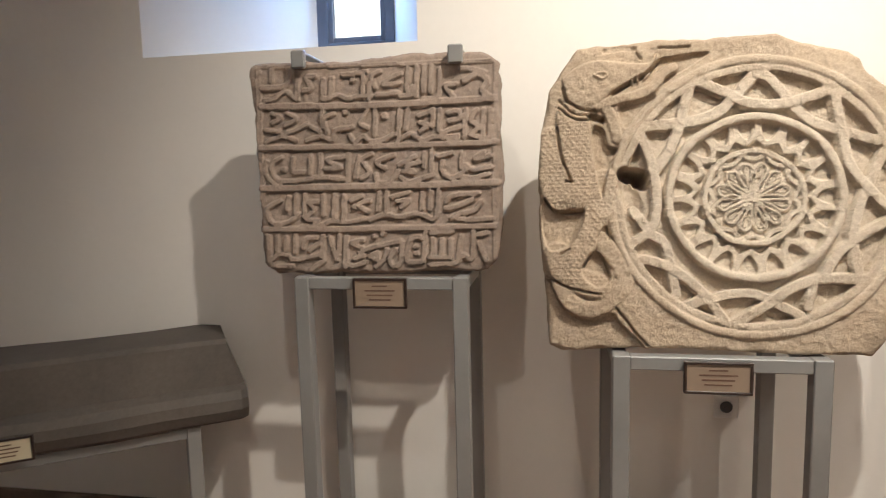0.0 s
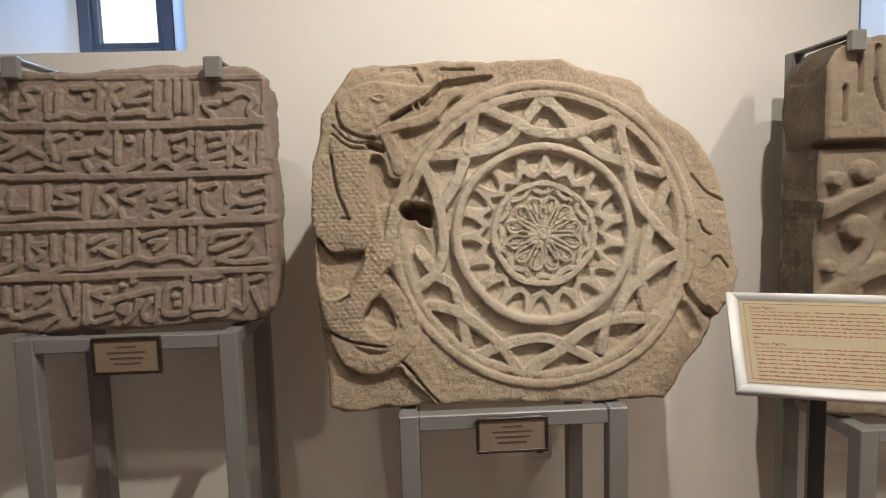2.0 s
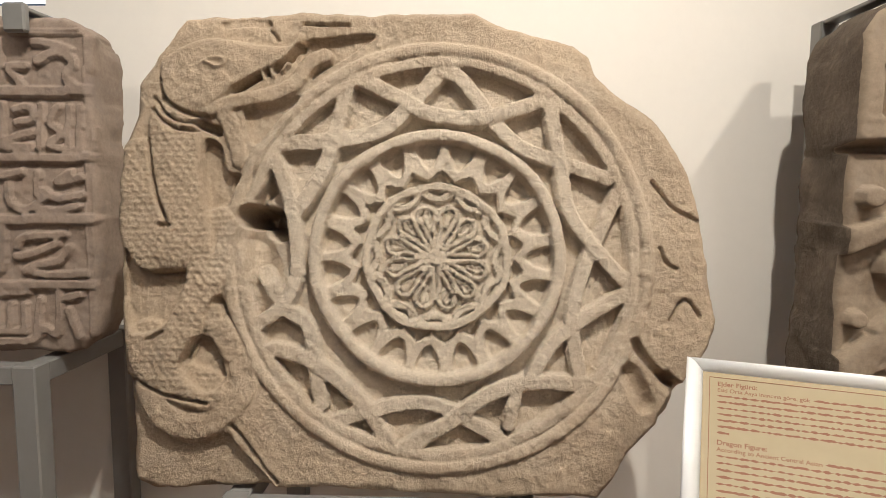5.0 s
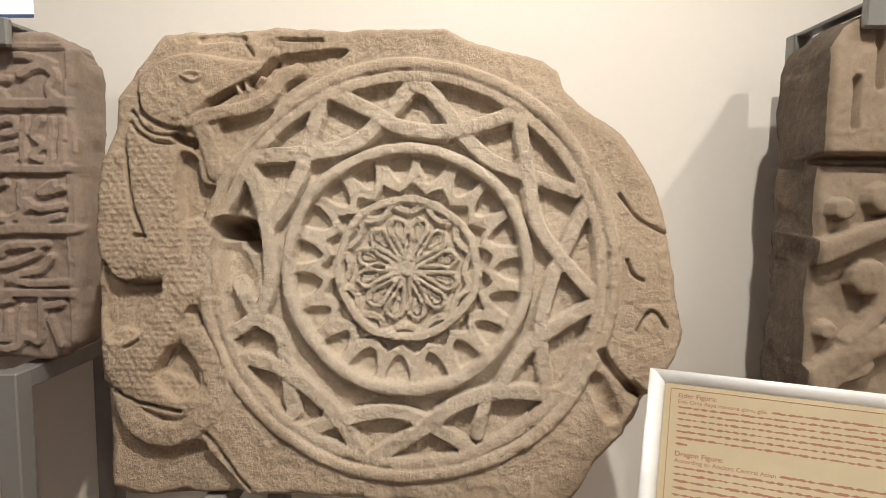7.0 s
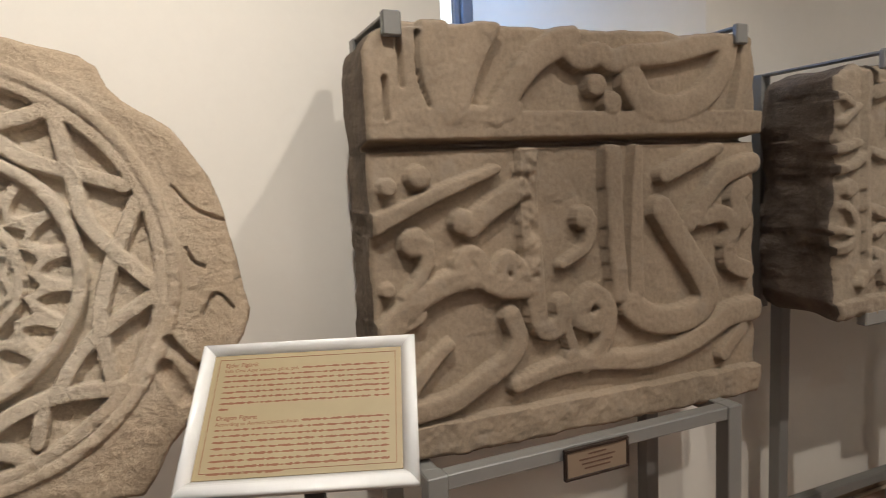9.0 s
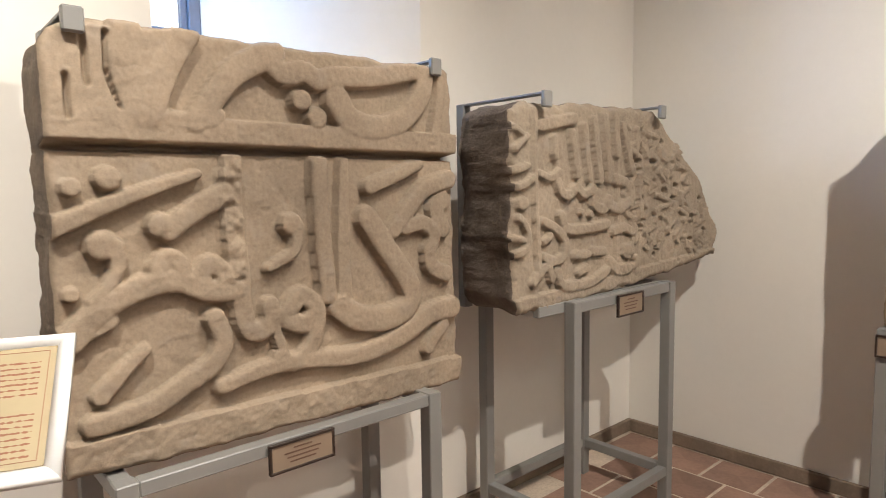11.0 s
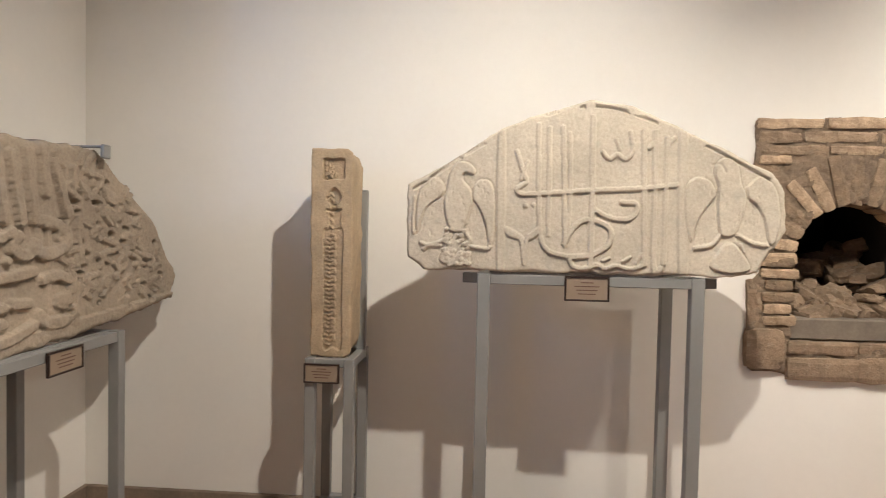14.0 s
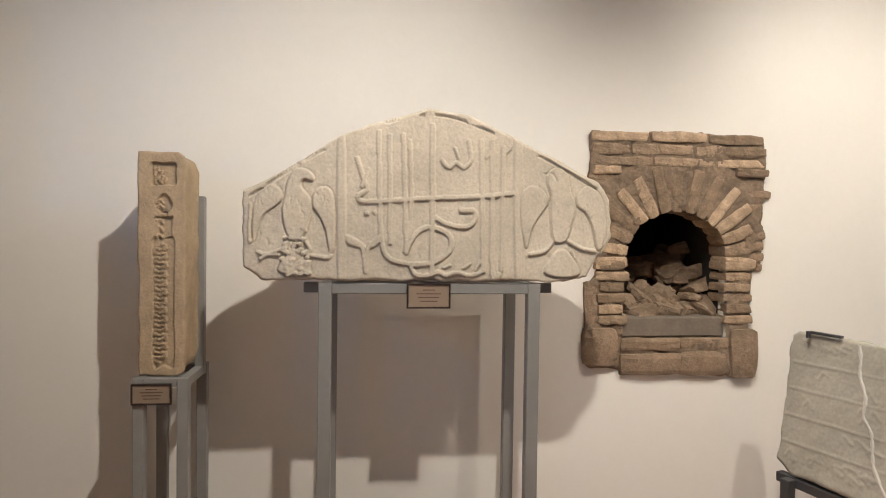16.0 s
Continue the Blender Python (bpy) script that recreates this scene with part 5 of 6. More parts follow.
    # right eagle
    plateau(R, [(0.393, 0.378), (0.353, 0.337), (0.356, 0.218), (0.382, 0.126), (0.408, 0.215), (0.454, 0.286), (0.467, 0.313), (0.444, 0.362)], 0.0015)
    plateau(R, [(0.472, 0.34), (0.457, 0.393), (0.47, 0.437), (0.51, 0.452), (0.543, 0.426), (0.558, 0.355), (0.578, 0.298), (0.561, 0.217), (0.539, 0.159), (0.489, 0.158), (0.473, 0.242)], 0.0035)
    plateau(R, [(0.577, 0.342), (0.627, 0.383), (0.684, 0.335), (0.703, 0.219), (0.688, 0.133), (0.665, 0.133), (0.644, 0.218), (0.615, 0.271), (0.583, 0.298)], 0.0015)
    plateau(R, [(0.499, 0.122), (0.545, 0.123), (0.602, 0.034), (0.528, 0.013), (0.454, 0.037)], 0.0015)
    bar(R, [(0.493, 0.167), (0.457, 0.122), (0.394, 0.108)], 0.0068, 0.0015, soft=0.3)
    bar(R, [(0.539, 0.167), (0.604, 0.132), (0.656, 0.124)], 0.0068, 0.0015, soft=0.3)
    bar(R, [(0.563, 0.123), (0.573, 0.096)], 0.0057, 0.0012, soft=0.3)
    cut(R, [(0.452, 0.424), (0.479, 0.424), (0.496, 0.398)], 0.0056, 0.004)
    # incised outlines
    cut(R, [(-0.604, 0.364), (-0.657, 0.312), (-0.671, 0.223), (-0.666, 0.139), (-0.644, 0.207), (-0.62, 0.25), (-0.579, 0.28), (-0.558, 0.306), (-0.567, 0.343), (-0.604, 0.364)], 0.0035, 0.0045)
    cut(R, [(-0.554, 0.314), (-0.542, 0.378), (-0.509, 0.421), (-0.466, 0.418), (-0.44, 0.389), (-0.451, 0.371), (-0.48, 0.379), (-0.488, 0.354), (-0.458, 0.316), (-0.45, 0.278), (-0.462, 0.214), (-0.486, 0.158), (-0.528, 0.149), (-0.553, 0.2), (-0.562, 0.267), (-0.554, 0.314)], 0.0036, 0.0045)
    cut(R, [(-0.45, 0.321), (-0.421, 0.355), (-0.379, 0.343), (-0.364, 0.267), (-0.366, 0.121), (-0.385, 0.108), (-0.401, 0.185), (-0.426, 0.244), (-0.45, 0.278), (-0.45, 0.321)], 0.0036, 0.0045)
    cut(R, [(-0.54, 0.102), (-0.494, 0.103), (-0.452, 0.039), (-0.51, 0.013), (-0.577, 0.038), (-0.54, 0.102)], 0.0036, 0.0045)
    cut(R, [(0.393, 0.378), (0.353, 0.337), (0.356, 0.218), (0.382, 0.126), (0.408, 0.215), (0.454, 0.286), (0.467, 0.313), (0.444, 0.362), (0.393, 0.378)], 0.0038, 0.0045)
    cut(R, [(0.472, 0.34), (0.457, 0.393), (0.47, 0.437), (0.51, 0.452), (0.543, 0.426), (0.558, 0.355), (0.578, 0.298), (0.561, 0.217), (0.539, 0.159), (0.489, 0.158), (0.473, 0.242), (0.472, 0.34)], 0.0038, 0.0045)
    cut(R, [(0.577, 0.342), (0.627, 0.383), (0.684, 0.335), (0.703, 0.219), (0.688, 0.133), (0.665, 0.133), (0.644, 0.218), (0.615, 0.271), (0.583, 0.298), (0.577, 0.342)], 0.0039, 0.0045)
    cut(R, [(0.499, 0.122), (0.545, 0.123), (0.602, 0.034), (0.528, 0.013), (0.454, 0.037), (0.499, 0.122)], 0.0039, 0.0045)
    rng = random.Random(4)
    for x0, x1, z0, z1, n in ((-0.555, -0.475, 0.09, 0.20, 34), (-0.56, -0.46, 0.02, 0.09, 30)):
        for k in range(n):
            x, z = rng.uniform(x0, x1), rng.uniform(z0, z1)
            bar(R, [(x, z), (x + 0.004, z + 0.002)], rng.uniform(0.006, 0.009), rng.uniform(0.002, 0.006))
    # feathers scratched into breast and wings
    for k in range(70):
        x, z = rng.choice((-0.52, 0.52)) + rng.uniform(-0.14, 0.14), rng.uniform(0.14, 0.38)
        cut(R, [(x, z), (x + rng.uniform(-0.006, 0.006), z - rng.uniform(0.008, 0.02))], 0.003, 0.0025)
    # groove along the upper edge
    line = spline([(-0.68, 0.315), (-0.35, 0.525), (-0.01, 0.640), (0.31, 0.55), (0.66, 0.37)])
    s, d, t = R.distance(line, 0.01)
    R.h[s] = np.where((d < 0.006) & (fbm(R.u[s], R.v[s], 0.09, 63, 2) > -0.12), R.h[s] - 0.011, R.h[s])
    carved(R, "eagle_slab", AT_B @ Matrix.Translation((2.45, -0.625, 1.272)), 0.12, STONE_F, "grey arched stone slab with script between two carved eagles", round_edge=0.012, rough=0.003, seed=57, pitted=0.4)


eagle_slab()
stand("steel_stand", AT_B, 2.025, 2.893, -0.61, -0.14, 1.262, "tall grey steel tube stand under an arched slab", tube=0.05, shelf=(0.06, 0.06), low=0.14)
plate(AT_B, 2.362, 2.532, -0.613, 1.165, 1.262)


def rough_block(name, w, d, h, material, parent, m, seed, bend=0.008):
    """One uneven brick or stone, its corners worn."""
    bm = block(-w / 2, w / 2, -d / 2, d / 2, -h / 2, h / 2)
    bmesh.ops.subdivide_edges(bm, edges=bm.edges[:], cuts=3, use_grid_fill=True)
    worn = min(w, h, d) * 0.12
    for v in bm.verts:
        half = Vector((w / 2, d / 2, h / 2))
        near = sum(1 for k in range(3) if abs(v.co[k]) > half[k] - 1e-4)
        if near > 1:
            v.co = Vector([c - math.copysign(min(worn, q * 0.5) * 0.4 * (near - 1), c) if abs(c) > q - 1e-4 else c for c, q in zip(v.co, half)])
        far_off = Vector((seed * 3.1, seed * 1.7, 0))
        v.co += Vector([noise.noise(v.co * 11 + far_off + Vector((k * 3.3, k * 5, 0))) for k in range(3)]) * bend
        v.co += Vector([noise.noise(v.co * 42 + far_off + Vector((k * 7.3, k * 2, 5))) for k in range(3)]) * bend * 0.45
    ob = part(name, bm, material, parent)
    ob.matrix_basis = m
    return ob


def brick_niche():
    n = thing("brick_niche", AT_B @ Matrix.Translation((3.76, 0, 0)), "old brick niche with an arched dark opening set in the wall", "niche", "", "structure")
    rng = random.Random(12)
    k = 0

    def brick(x, z, w, h, ang=0, mat=BRICK, proud=0.03, d=0.16):
        nonlocal k
        k += 1
        rough_block("brick", w, d, h, mat, n, pose(x, d / 2 - proud + rng.uniform(-0.008, 0.008), z, 0, -ang, 0), k)

    bed = Relief([(-0.465, 1.975), (0.46, 1.975), (0.475, 1.80), (0.46, 1.32), (0.41, 1.28), (0.41, 1.0), (0.44, 0.74), (-0.2, 0.77), (-0.47, 0.80), (-0.475, 1.2), (-0.40, 1.26), (-0.44, 1.5)], 0.008, 0.012, seed=81)
    hole = (np.abs(bed.u) < 0.27) & (bed.v > 0.94) & (bed.v < 1.345 + 0.245 * np.sqrt(np.clip(1 - (bed.u / 0.27) ** 2, 0, 1)))
    bed.h = np.where(hole, -0.16, 0.020)
    bedding = bed.build("bedding", 0.006, BRICK_BED, round_edge=0.012, rough=0.016, seed=83)
    me = bedding.data
    cutter = bmesh.new()
    cutter.from_mesh(me)
    gone = [f for f in cutter.faces if abs(f.calc_center_median().x) < 0.285 and f.calc_center_median().y > 0.05 or len(f.verts) > 4]
    bmesh.ops.delete(cutter, geom=gone, context="FACES")
    cutter.to_mesh(me)
    cutter.free()
    bedding.parent = n
    tagged(bedding, "rough mortar and broken brick filling, darkened for shade in the gaps")
    # courses over the arch
    for z, parts_x, h in ((1.955, (-0.46, -0.16, 0.15, 0.46), 0.052), (1.892, (-0.455, -0.25, 0.08, 0.24, 0.475), 0.056), (1.835, (-0.45, -0.13, 0.2, 0.47), 0.046), (1.785, (-0.45, -0.3, 0.3, 0.48), 0.044)):
        for x0, x1 in zip(parts_x, parts_x[1:]):
            if z < 1.8 and x0 > -0.31 and x1 < 0.31:
                continue
            brick((x0 + x1) / 2, z + rng.uniform(-0.004, 0.004), x1 - x0 - 0.008, h)
    # fan of arch bricks
    for j in range(15):
        a = -4 + 188 * j / 14
        ca, sa = math.cos(radians(a)), math.sin(radians(a))
        length = min(0.225, 0.235 / max(0.2, abs(sa)) if sa > 0.75 else 0.225) + rng.uniform(-0.02, 0.02)
        if abs(ca) > 0.9:
            length = 0.17
        rad = 0.262 + length / 2
        brick(rad * ca, 1.345 + rad * sa * 0.92, length, 0.062 + rng.uniform(-0.008, 0.006), a)
    for j in range(10):
        x = rng.choice((-1, 1)) * rng.uniform(0.36, 0.44)
        brick(x, 1.44 + 0.034 * j, rng.uniform(0.10, 0.17), 0.045, rng.uniform(-12, 12), RUBBLE, 0.015)
    # jambs
    for j in range(6):
        z = 1.035 + 0.055 * j
        brick(-0.335 + rng.uniform(-0.01, 0.01), z, 0.15 + rng.uniform(-0.02, 0.02), 0.047)
        brick(0.335 + rng.uniform(-0.01, 0.01), z, 0.15 + rng.uniform(-0.02, 0.02), 0.047)
    for j in range(4):
        brick(0.425, 1.30 + 0.055 * j, 0.1, 0.048, 0, RUBBLE, 0.02)
    # foot of broken stone
    for x, z, w, h in ((-0.39, 0.90, 0.19, 0.20), (0.37, 0.86, 0.16, 0.26), (-0.13, 0.91, 0.32, 0.065), (0.16, 0.91, 0.26, 0.065), (-0.12, 0.81, 0.34, 0.12), (0.15, 0.81, 0.26, 0.13)):
        brick(x, z, w, h, rng.uniform(-2, 2), RUBBLE, 0.05 if abs(x) > 0.3 else 0.03, 0.2)
    brick(-0.44, 1.10, 0.07, 0.26, 3, RUBBLE, 0.02, 0.18)
    # the hollow: near-black walls that carry its shade, ledge and fallen rubble
    part("ledge", block(-0.28, 0.28, 0.0, 0.34, 0.945, 1.045, 0.006), LEDGE, n, "smooth brown stone ledge in the opening")
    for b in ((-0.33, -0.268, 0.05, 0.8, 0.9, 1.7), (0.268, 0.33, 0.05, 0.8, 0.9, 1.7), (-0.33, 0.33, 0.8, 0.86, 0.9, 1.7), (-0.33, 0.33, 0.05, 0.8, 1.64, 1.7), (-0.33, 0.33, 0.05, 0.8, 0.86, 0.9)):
        part("hollow_wall", block(*b), SHADED_HOLLOW, n, "wall inside the niche, shade put into its near-black colour")
    for j in range(110):
        s = rng.uniform(0.04, 0.11)
        x, y = rng.uniform(-0.25, 0.26), rng.uniform(0.12, 0.62)
        heap = (0.12 + 0.42 * (x + 0.26)) * min(1.0, max(0.0, (y - 0.08) / 0.3))
        z = 1.03 + heap * (1 if j > 50 else rng.uniform(0.2, 0.9))
        k += 1
        rough_block("rubble_stone", s * 1.5, s * 1.2, s * 0.7, RUBBLE, n, pose(x, y, z, rng.uniform(-25, 25), rng.uniform(-25, 25), rng.uniform(0, 180)), k, 0.02)


brick_niche()


# ---- leaning slab by the far wall ----
def leaning_slab():
    r = Relief([(0.0, 0.62), (0.03, 0.64), (0.9, 0.63), (0.92, 0.0), (0.10, 0.0), (0.02, 0.05)], 0.006, 0.004, seed=71)
    rng = random.Random(15)
    for z in (0.5, 0.38, 0.26, 0.14):
        bar(r, [(0.03, z), (0.45, z + 0.005), (0.9, z)], 0.005, 0.003)
    for j in range(60):
        x, z = rng.uniform(0.05, 0.86), rng.choice((0.56, 0.44, 0.32, 0.2, 0.08)) + rng.uniform(-0.02, 0.02)
        bar(r, [(x, z), (x + rng.uniform(-0.03, 0.03), z + 0.03), (x + 0.04, z + rng.uniform(-0.02, 0.03))], 0.006, 0.003)
    at = pose(3.79, -4.07, 0.40, -10, 0, 195)
    slab = carved(r, "leaning_slab", at, 0.09, STONE_H, "pale grey slab with worn script and a white vein", round_edge=0.012, seed=67)
    line = spline([(0.32, 0.625), (0.335, 0.56), (0.34, 0.50), (0.375, 0.42), (0.38, 0.34), (0.42, 0.28), (0.45, 0.15), (0.53, 0.03)])
    bm = bmesh.new()
    rail = []
    for x, z in line:
        w = 0.007 + 0.005 * noise.noise(Vector((x * 40, z * 40, 0)))
        rail.append([bm.verts.new((x + q * w, -0.0065 if abs(q) < 1 else -0.001, z)) for q in (-1, -0.4, 0.4, 1)])
    for p0, p1 in zip(rail, rail[1:]):
        for q in range(3):
            bm.faces.new((p0[q], p1[q], p1[q + 1], p0[q + 1]))
    part("vein", bm, VEIN, slab, "white calcite vein across the slab")
    s = thing("dark_stand", pose(3.79, -4.07, 0, 0, 0, 195), "black steel stand with a clip holding a grey slab", "stand", "steel stands")
    for x, y in ((0.08, -0.04), (0.80, -0.04), (0.08, 0.26), (0.80, 0.26)):
        part("leg", block(x, x + 0.045, y, y + 0.045, 0, 0.385 if y < 0 else 0.9, 0.003), STEEL_D, s)
    part("top_rail", block(0.02, 0.9, 0.006, 0.05, 0.345, 0.388, 0.003), STEEL_D, s)
    for x in (0.083, 0.803):
        part("side_rail", block(x, x + 0.04, 0.05, 0.26, 0.345, 0.385, 0.003), STEEL_D, s)
    part("back_rail", block(0.125, 0.80, 0.263, 0.30, 0.85, 0.89, 0.003), STEEL_D, s)
    clip = part("clip", block(0.10, 0.25, 0.09, 0.11, 1.03, 1.042, 0.002), STEEL_D, s)
    part("clip_tab", block(0.10, 0.112, 0.07, 0.09, 1.012, 1.042, 0.002), STEEL_D, clip)


leaning_slab()


# ---- dark moulded stone beam, askew in the first bay ----
def moulded_beam():
    at = pose(-1.16, -0.255, 0.0, 0, 0, 34.5)
    prof = [(0.0, 0.525), (-0.03, 0.545), (-0.045, 0.58), (-0.04, 0.615), (-0.02, 0.64), (0.02, 0.655), (0.045, 0.80), (0.06, 0.815), (0.34, 0.815), (0.36, 0.80), (0.36, 0.525)]
    bm = bmesh.new()
    rows = []
    xs = [-1.5 + 1.5 * k / 40 for k in range(41)] + [0.05, 0.075]
    for i, x in enumerate(xs):
        row = []
        for y, z in prof:
            worn = noise.noise(Vector((x * 4, y * 9, z * 9))) * 0.008
            inset = 0.055 if z > 0.66 else 0.0
            e = 0.02 if i == len(xs) - 1 else 0.0
            xx = min(x, 0.075 - inset + (worn if i >= len(xs) - 3 else 0))
            row.append(bm.verts.new((xx, y + e * (1 if y < 0.1 else -1) + worn, z + worn * 0.6)))
        rows.append(row)
    n = len(prof)
    for a, b in zip(rows, rows[1:]):
        for k in range(n):
            bm.faces.new((a[k], b[k], b[(k + 1) % n], a[(k + 1) % n]))
    bm.faces.new(rows[0]), bm.faces.new(rows[-1][::-1])
    bmesh.ops.recalc_face_normals(bm, faces=bm.faces)
    ob = new("moulded_beam", mesh_of("moulded_beam", bm, STONE_G))
    ob.matrix_world = at
    tagged(ob, "long dark brown stone beam with a rounded moulding", "stone beam")
    stand("low_steel_stand", at, -1.38, -0.09, 0.0, 0.30, 0.525, "low grey steel stand under a dark stone beam", low=0.12)
    plate(at, -0.735, -0.575, -0.052, 0.535, 0.615, "small cream caption card on a dark stone beam", paper=CREAM)


moulded_beam()


# ---- slanted reading panel on a post ----
def reading_panel():
    w, h, fw = 0.356, 0.258, 0.024
    turn = Matrix.Translation((1.038, -0.746, 1.081)) @ pose(0, 0, 0, 0, 0, -20.2)
    p = thing("reading_panel", turn @ pose(0, 0, 0, -48.0, 0, 0), "slanted text panel in a silvery white frame on a post", "sign")
    part("board", block(-w / 2 + 0.006, w / 2 - 0.006, 0.004, 0.012, -h / 2 + 0.006, h / 2 - 0.006), WOOD, p)
    for x0, x1, z0, z1 in ((-w / 2, w / 2, h / 2 - fw, h / 2), (-w / 2, w / 2, -h / 2, -h / 2 + fw), (-w / 2, -w / 2 + fw, -h / 2, h / 2), (w / 2 - fw, w / 2, -h / 2, h / 2)):
        flat = x1 - x0 > 0.1
        bm = bmesh.new()
        n, rows = 7, []
        a, b = (x0, x1) if flat else (z0, z1)
        c0, c1 = (z0, z1) if flat else (x0, x1)
        outer_high = (c1 if (c0 + c1) > 0 else c0)
        inner = c0 if outer_high == c1 else c1
        for k in range(n + 1):
            s = k / n
            c = outer_high + (inner - outer_high) * s
            y = -0.012 * math.sin(math.pi * (0.12 + 0.8 * s)) + 0.006
            cut_in = abs(c - outer_high)
            lo, hi = a + cut_in, b - cut_in
            rows.append([bm.verts.new((q, y, c) if flat else (c, y, q)) for q in (lo, hi)])
        back = [bm.verts.new((v.co.x, 0.014, v.co.z)) for v in rows[0] + rows[-1]]
        for r0, r1 in zip(rows, rows[1:]):
            bm.faces.new((r0[0], r0[1], r1[1], r1[0]))
        bm.faces.new((rows[0][0], back[0], back[1], rows[0][1]))
        bm.faces.new((rows[-1][0], rows[-1][1], back[3], back[2]))
        bm.faces.new((back[0], back[2], back[3], back[1]))
        bm.faces.new([rows[k][0] for k in range(n + 1)] + [back[2], back[0]])
        bm.faces.new([rows[k][1] for k in range(n, -1, -1)] + [back[1], back[3]])
        bmesh.ops.recalc_face_normals(bm, faces=bm.faces)
        for f in bm.faces:
            f.smooth = len(f.verts) == 4
        part("frame", bm, FRAME_W, p, "rounded silvery white frame")
    iw, ih = w - 2 * fw, h - 2 * fw
    sheet = part("sheet", block(-iw / 2, iw / 2, 0.001, 0.004, -ih / 2, ih / 2), PAPER, p, "yellowish printed sheet")
    e = 0.009
    for x0, x1, z0, z1 in ((-iw / 2 + e, iw / 2 - e, ih / 2 - e, ih / 2 - e + 0.001), (-iw / 2 + e, iw / 2 - e, -ih / 2 + e, -ih / 2 + e + 0.001), (-iw / 2 + e, -iw / 2 + e + 0.001, -ih / 2 + e, ih / 2 - e), (iw / 2 - e - 0.001, iw / 2 - e, -ih / 2 + e, ih / 2 - e)):
        part("printed_border", block(x0, x1, 0.0004, 0.001, z0, z1), INK, sheet)
    rng = random.Random(2)
    left, right = -iw / 2 + 0.02, iw / 2 - 0.02
    pitch = 0.0098
    z = ih / 2 - 0.020

    def heading(text, z, size=0.0105, weight=0.00022):
        cu = bpy.data.curves.new("heading", "FONT")
        cu.body, cu.size, cu.offset = text, size, weight
        tmp = new("heading_tmp", cu)
        me = bpy.data.meshes.new_from_object(tmp.evaluated_get(bpy.context.evaluated_depsgraph_get()))
        bpy.data.objects.remove(tmp)
        me.materials.clear()
        me.materials.append(INK)
        ob = new("heading", me)
        ob.parent = sheet
        ob.matrix_basis = pose(left, 0.0002, z - 0.003, 90)
        return max(v.co.x for v in me.vertices)

    def lines(z, count, last, begins):
        for j in range(count):
            start = left + (heading(begins, z, 0.0088, 0.0001) + 0.004 if j == 0 else 0)
            end = left + (right - left) * last if j == count - 1 else right
            bm = bmesh.new()
            n = max(3, int((end - start) / 0.0035))
            rail = []
            for q in range(n + 1):
                x = start + (end - start) * q / n
                up, down = rng.choice((0.0012, 0.0017, 0.0023)), rng.choice((0.0011, 0.0015, 0.0021))
                if q % rng.choice((3, 4, 6)) == 0:
                    up, down = 0.0003, 0.0003
                rail.append((bm.verts.new((x, 0.0006, z + up)), bm.verts.new((x, 0.0006, z - down))))
            for p0, p1 in zip(rail, rail[1:]):
                bm.faces.new((p0[1], p1[1], p1[0], p0[0]))
            part("line_of_writing", bm, INK, sheet)
            z -= pitch
        return z

    heading("Ejder Figürü:", z)
    z = lines(z - pitch, 8, 0.06, "Eski Orta Asya inancına göre, gök")
    z -= pitch * 0.6
    heading("Dragon Figure:", z)
    lines(z - pitch, 9, 0.42, "According to Ancient Central Asian")
    low = turn @ Vector((0, 0.03, 0))
    post = thing("panel_post", Matrix.Translation((low.x, low.y, 0)) @ pose(0, 0, 0, 0, 0, -20.2), "slim dark post carrying a slanted text panel", "post")
    part("pole", block(-0.016, 0.016, 0.0, 0.032, 0.012, 1.045, 0.003), STEEL_D, post)
    part("base_plate", block(-0.13, 0.13, -0.10, 0.14, 0, 0.012, 0.003), STEEL_D, post)
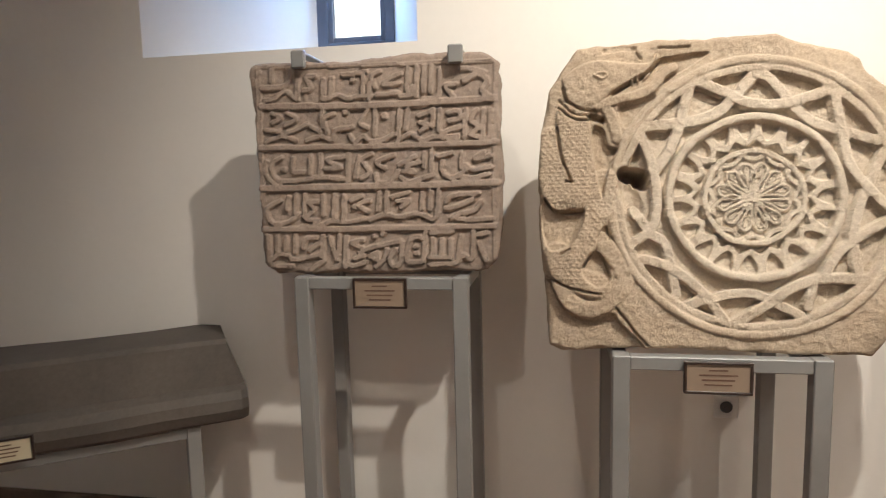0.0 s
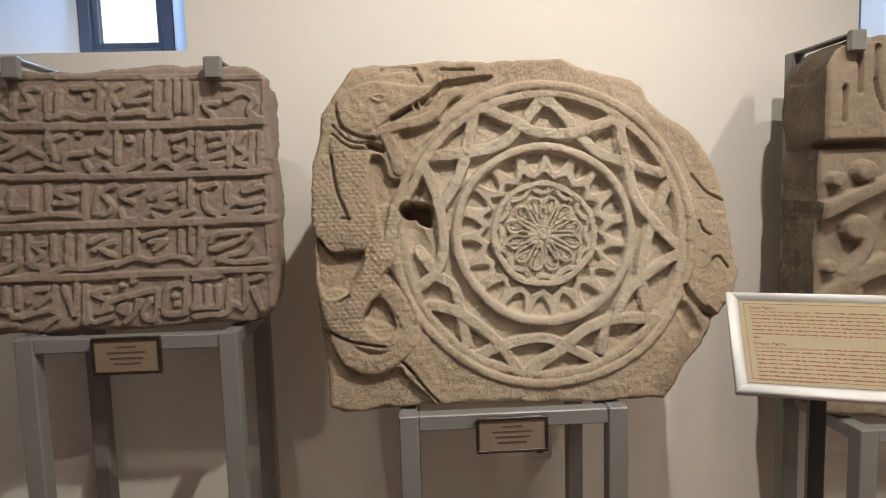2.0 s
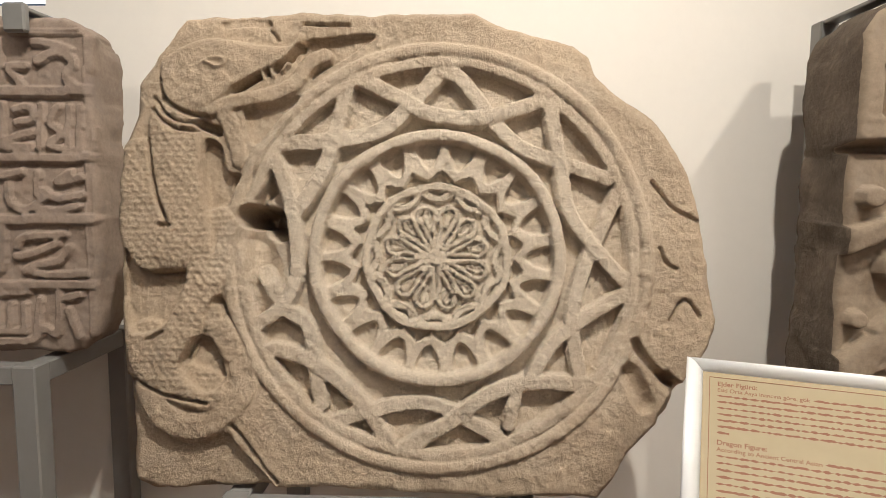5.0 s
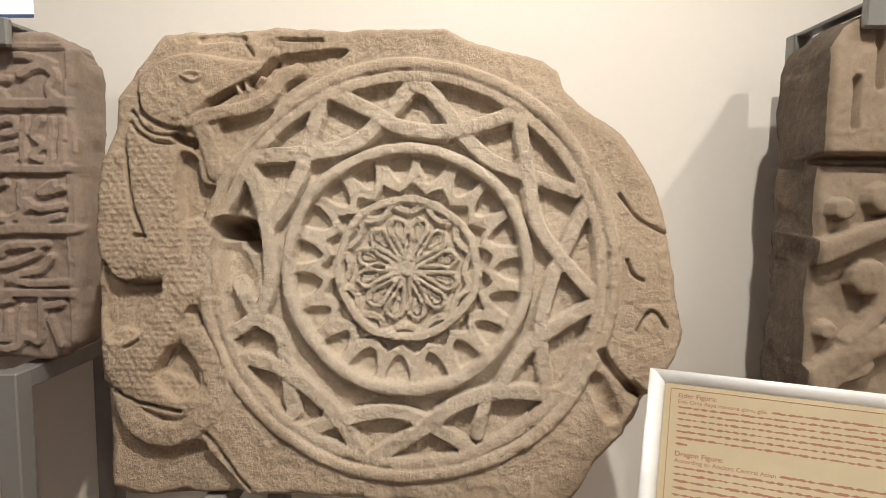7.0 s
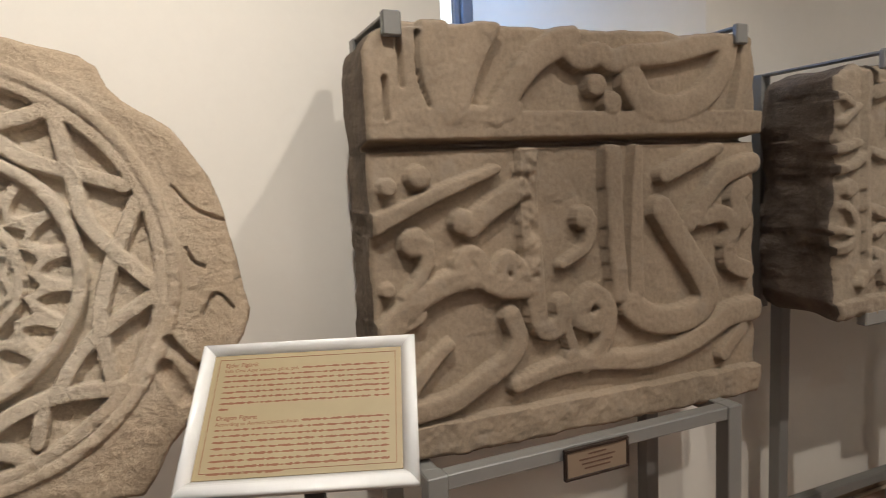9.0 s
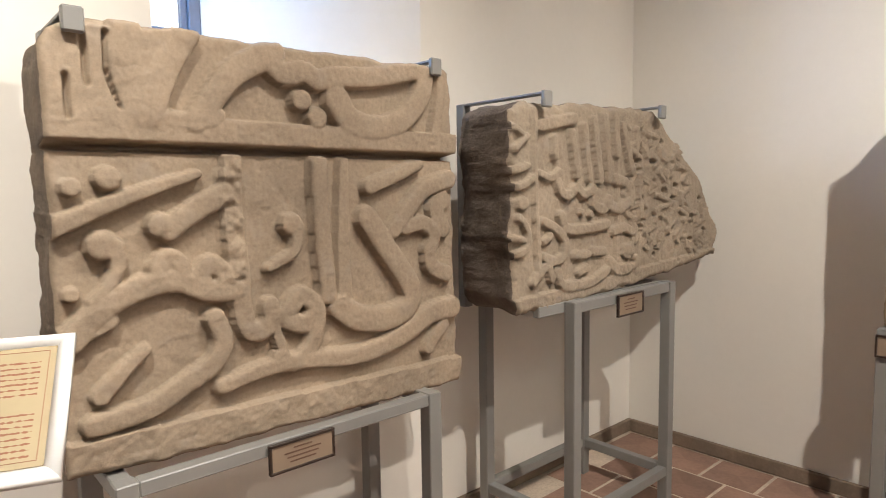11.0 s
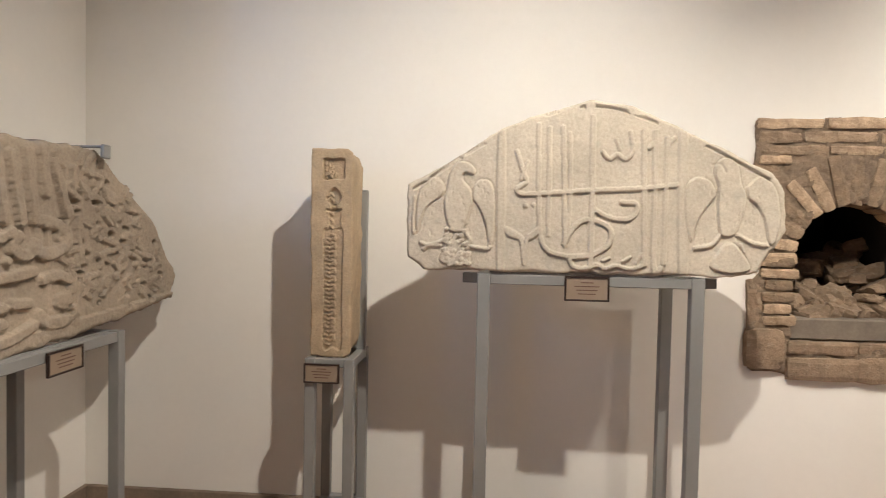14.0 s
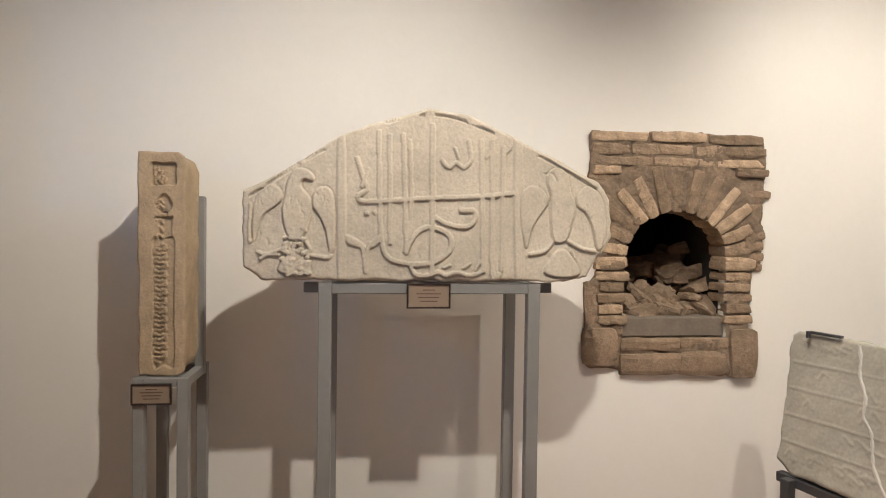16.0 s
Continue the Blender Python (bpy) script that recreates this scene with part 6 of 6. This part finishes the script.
    part("bracket", block(-0.05, 0.05, -0.01, 0.03, 1.03, 1.05, 0.003), STEEL_D, post)


reading_panel()


# ---- wall socket ----
def socket():
    s = thing("wall_socket", pose(0.581, 0, 0.56), "white wall socket with a dark round well", "socket")
    part("cover", block(-0.041, 0.041, -0.010, 0, -0.041, 0.041, 0.004), SOCKET, s)
    bm = bmesh.new()
    bmesh.ops.create_cone(bm, cap_ends=True, segments=28, radius1=0.021, radius2=0.019, depth=0.004, matrix=pose(0, -0.0125, 0, 90))
    well = part("well", bm, STEEL_D, s, "dark round socket well")
    for x in (-0.0095, 0.0095):
        bm = bmesh.new()
        bmesh.ops.create_cone(bm, cap_ends=True, segments=10, radius1=0.0025, radius2=0.0025, depth=0.002, matrix=pose(x, -0.0155, 0, 90))
        part("pin_hole", bm, WOOD, well)


socket()


# ---- floor: terracotta tiles in courses along the east wall ----
floor = setting("floor", block(XC, XB, YD, 0, -0.1, -0.0025), MORTAR, "terracotta tile floor with pale mortar joints", "floor")
TS, GAP = 0.262, 0.014
tile_mesh = mesh_of("tile", block(-TS / 2 + GAP / 2, TS / 2 - GAP / 2, -TS / 2 + GAP / 2, TS / 2 - GAP / 2, -0.02, 0.0, 0.003), TILE)
far = bmesh.new()
rng = random.Random(1)
row = 0
x = XB - 0.022 - TS / 2
while x > XC + TS / 2:
    y = -0.03 - TS / 2 + (TS / 2 if row % 2 else 0)
    while y > YD + TS / 2:
        if y < -TS / 2:
            lift = rng.uniform(-0.0008, 0.0012)
            if x > 2.2 and y > -3.0:
                t = new("tile", tile_mesh)
                t.parent, t.location = floor, (x, y, lift)
                t.rotation_euler = (0, 0, radians(rng.choice((0, 90, 180, 270)) + rng.uniform(-0.6, 0.6)))
            else:
                box(far, x - TS / 2 + GAP / 2, x + TS / 2 - GAP / 2, y - TS / 2 + GAP / 2, y + TS / 2 - GAP / 2, -0.02, lift)
        y -= TS
    x -= TS
    row += 1
tagged(part("far_tiles", far, TILE, floor), "", "", "", "stuff")
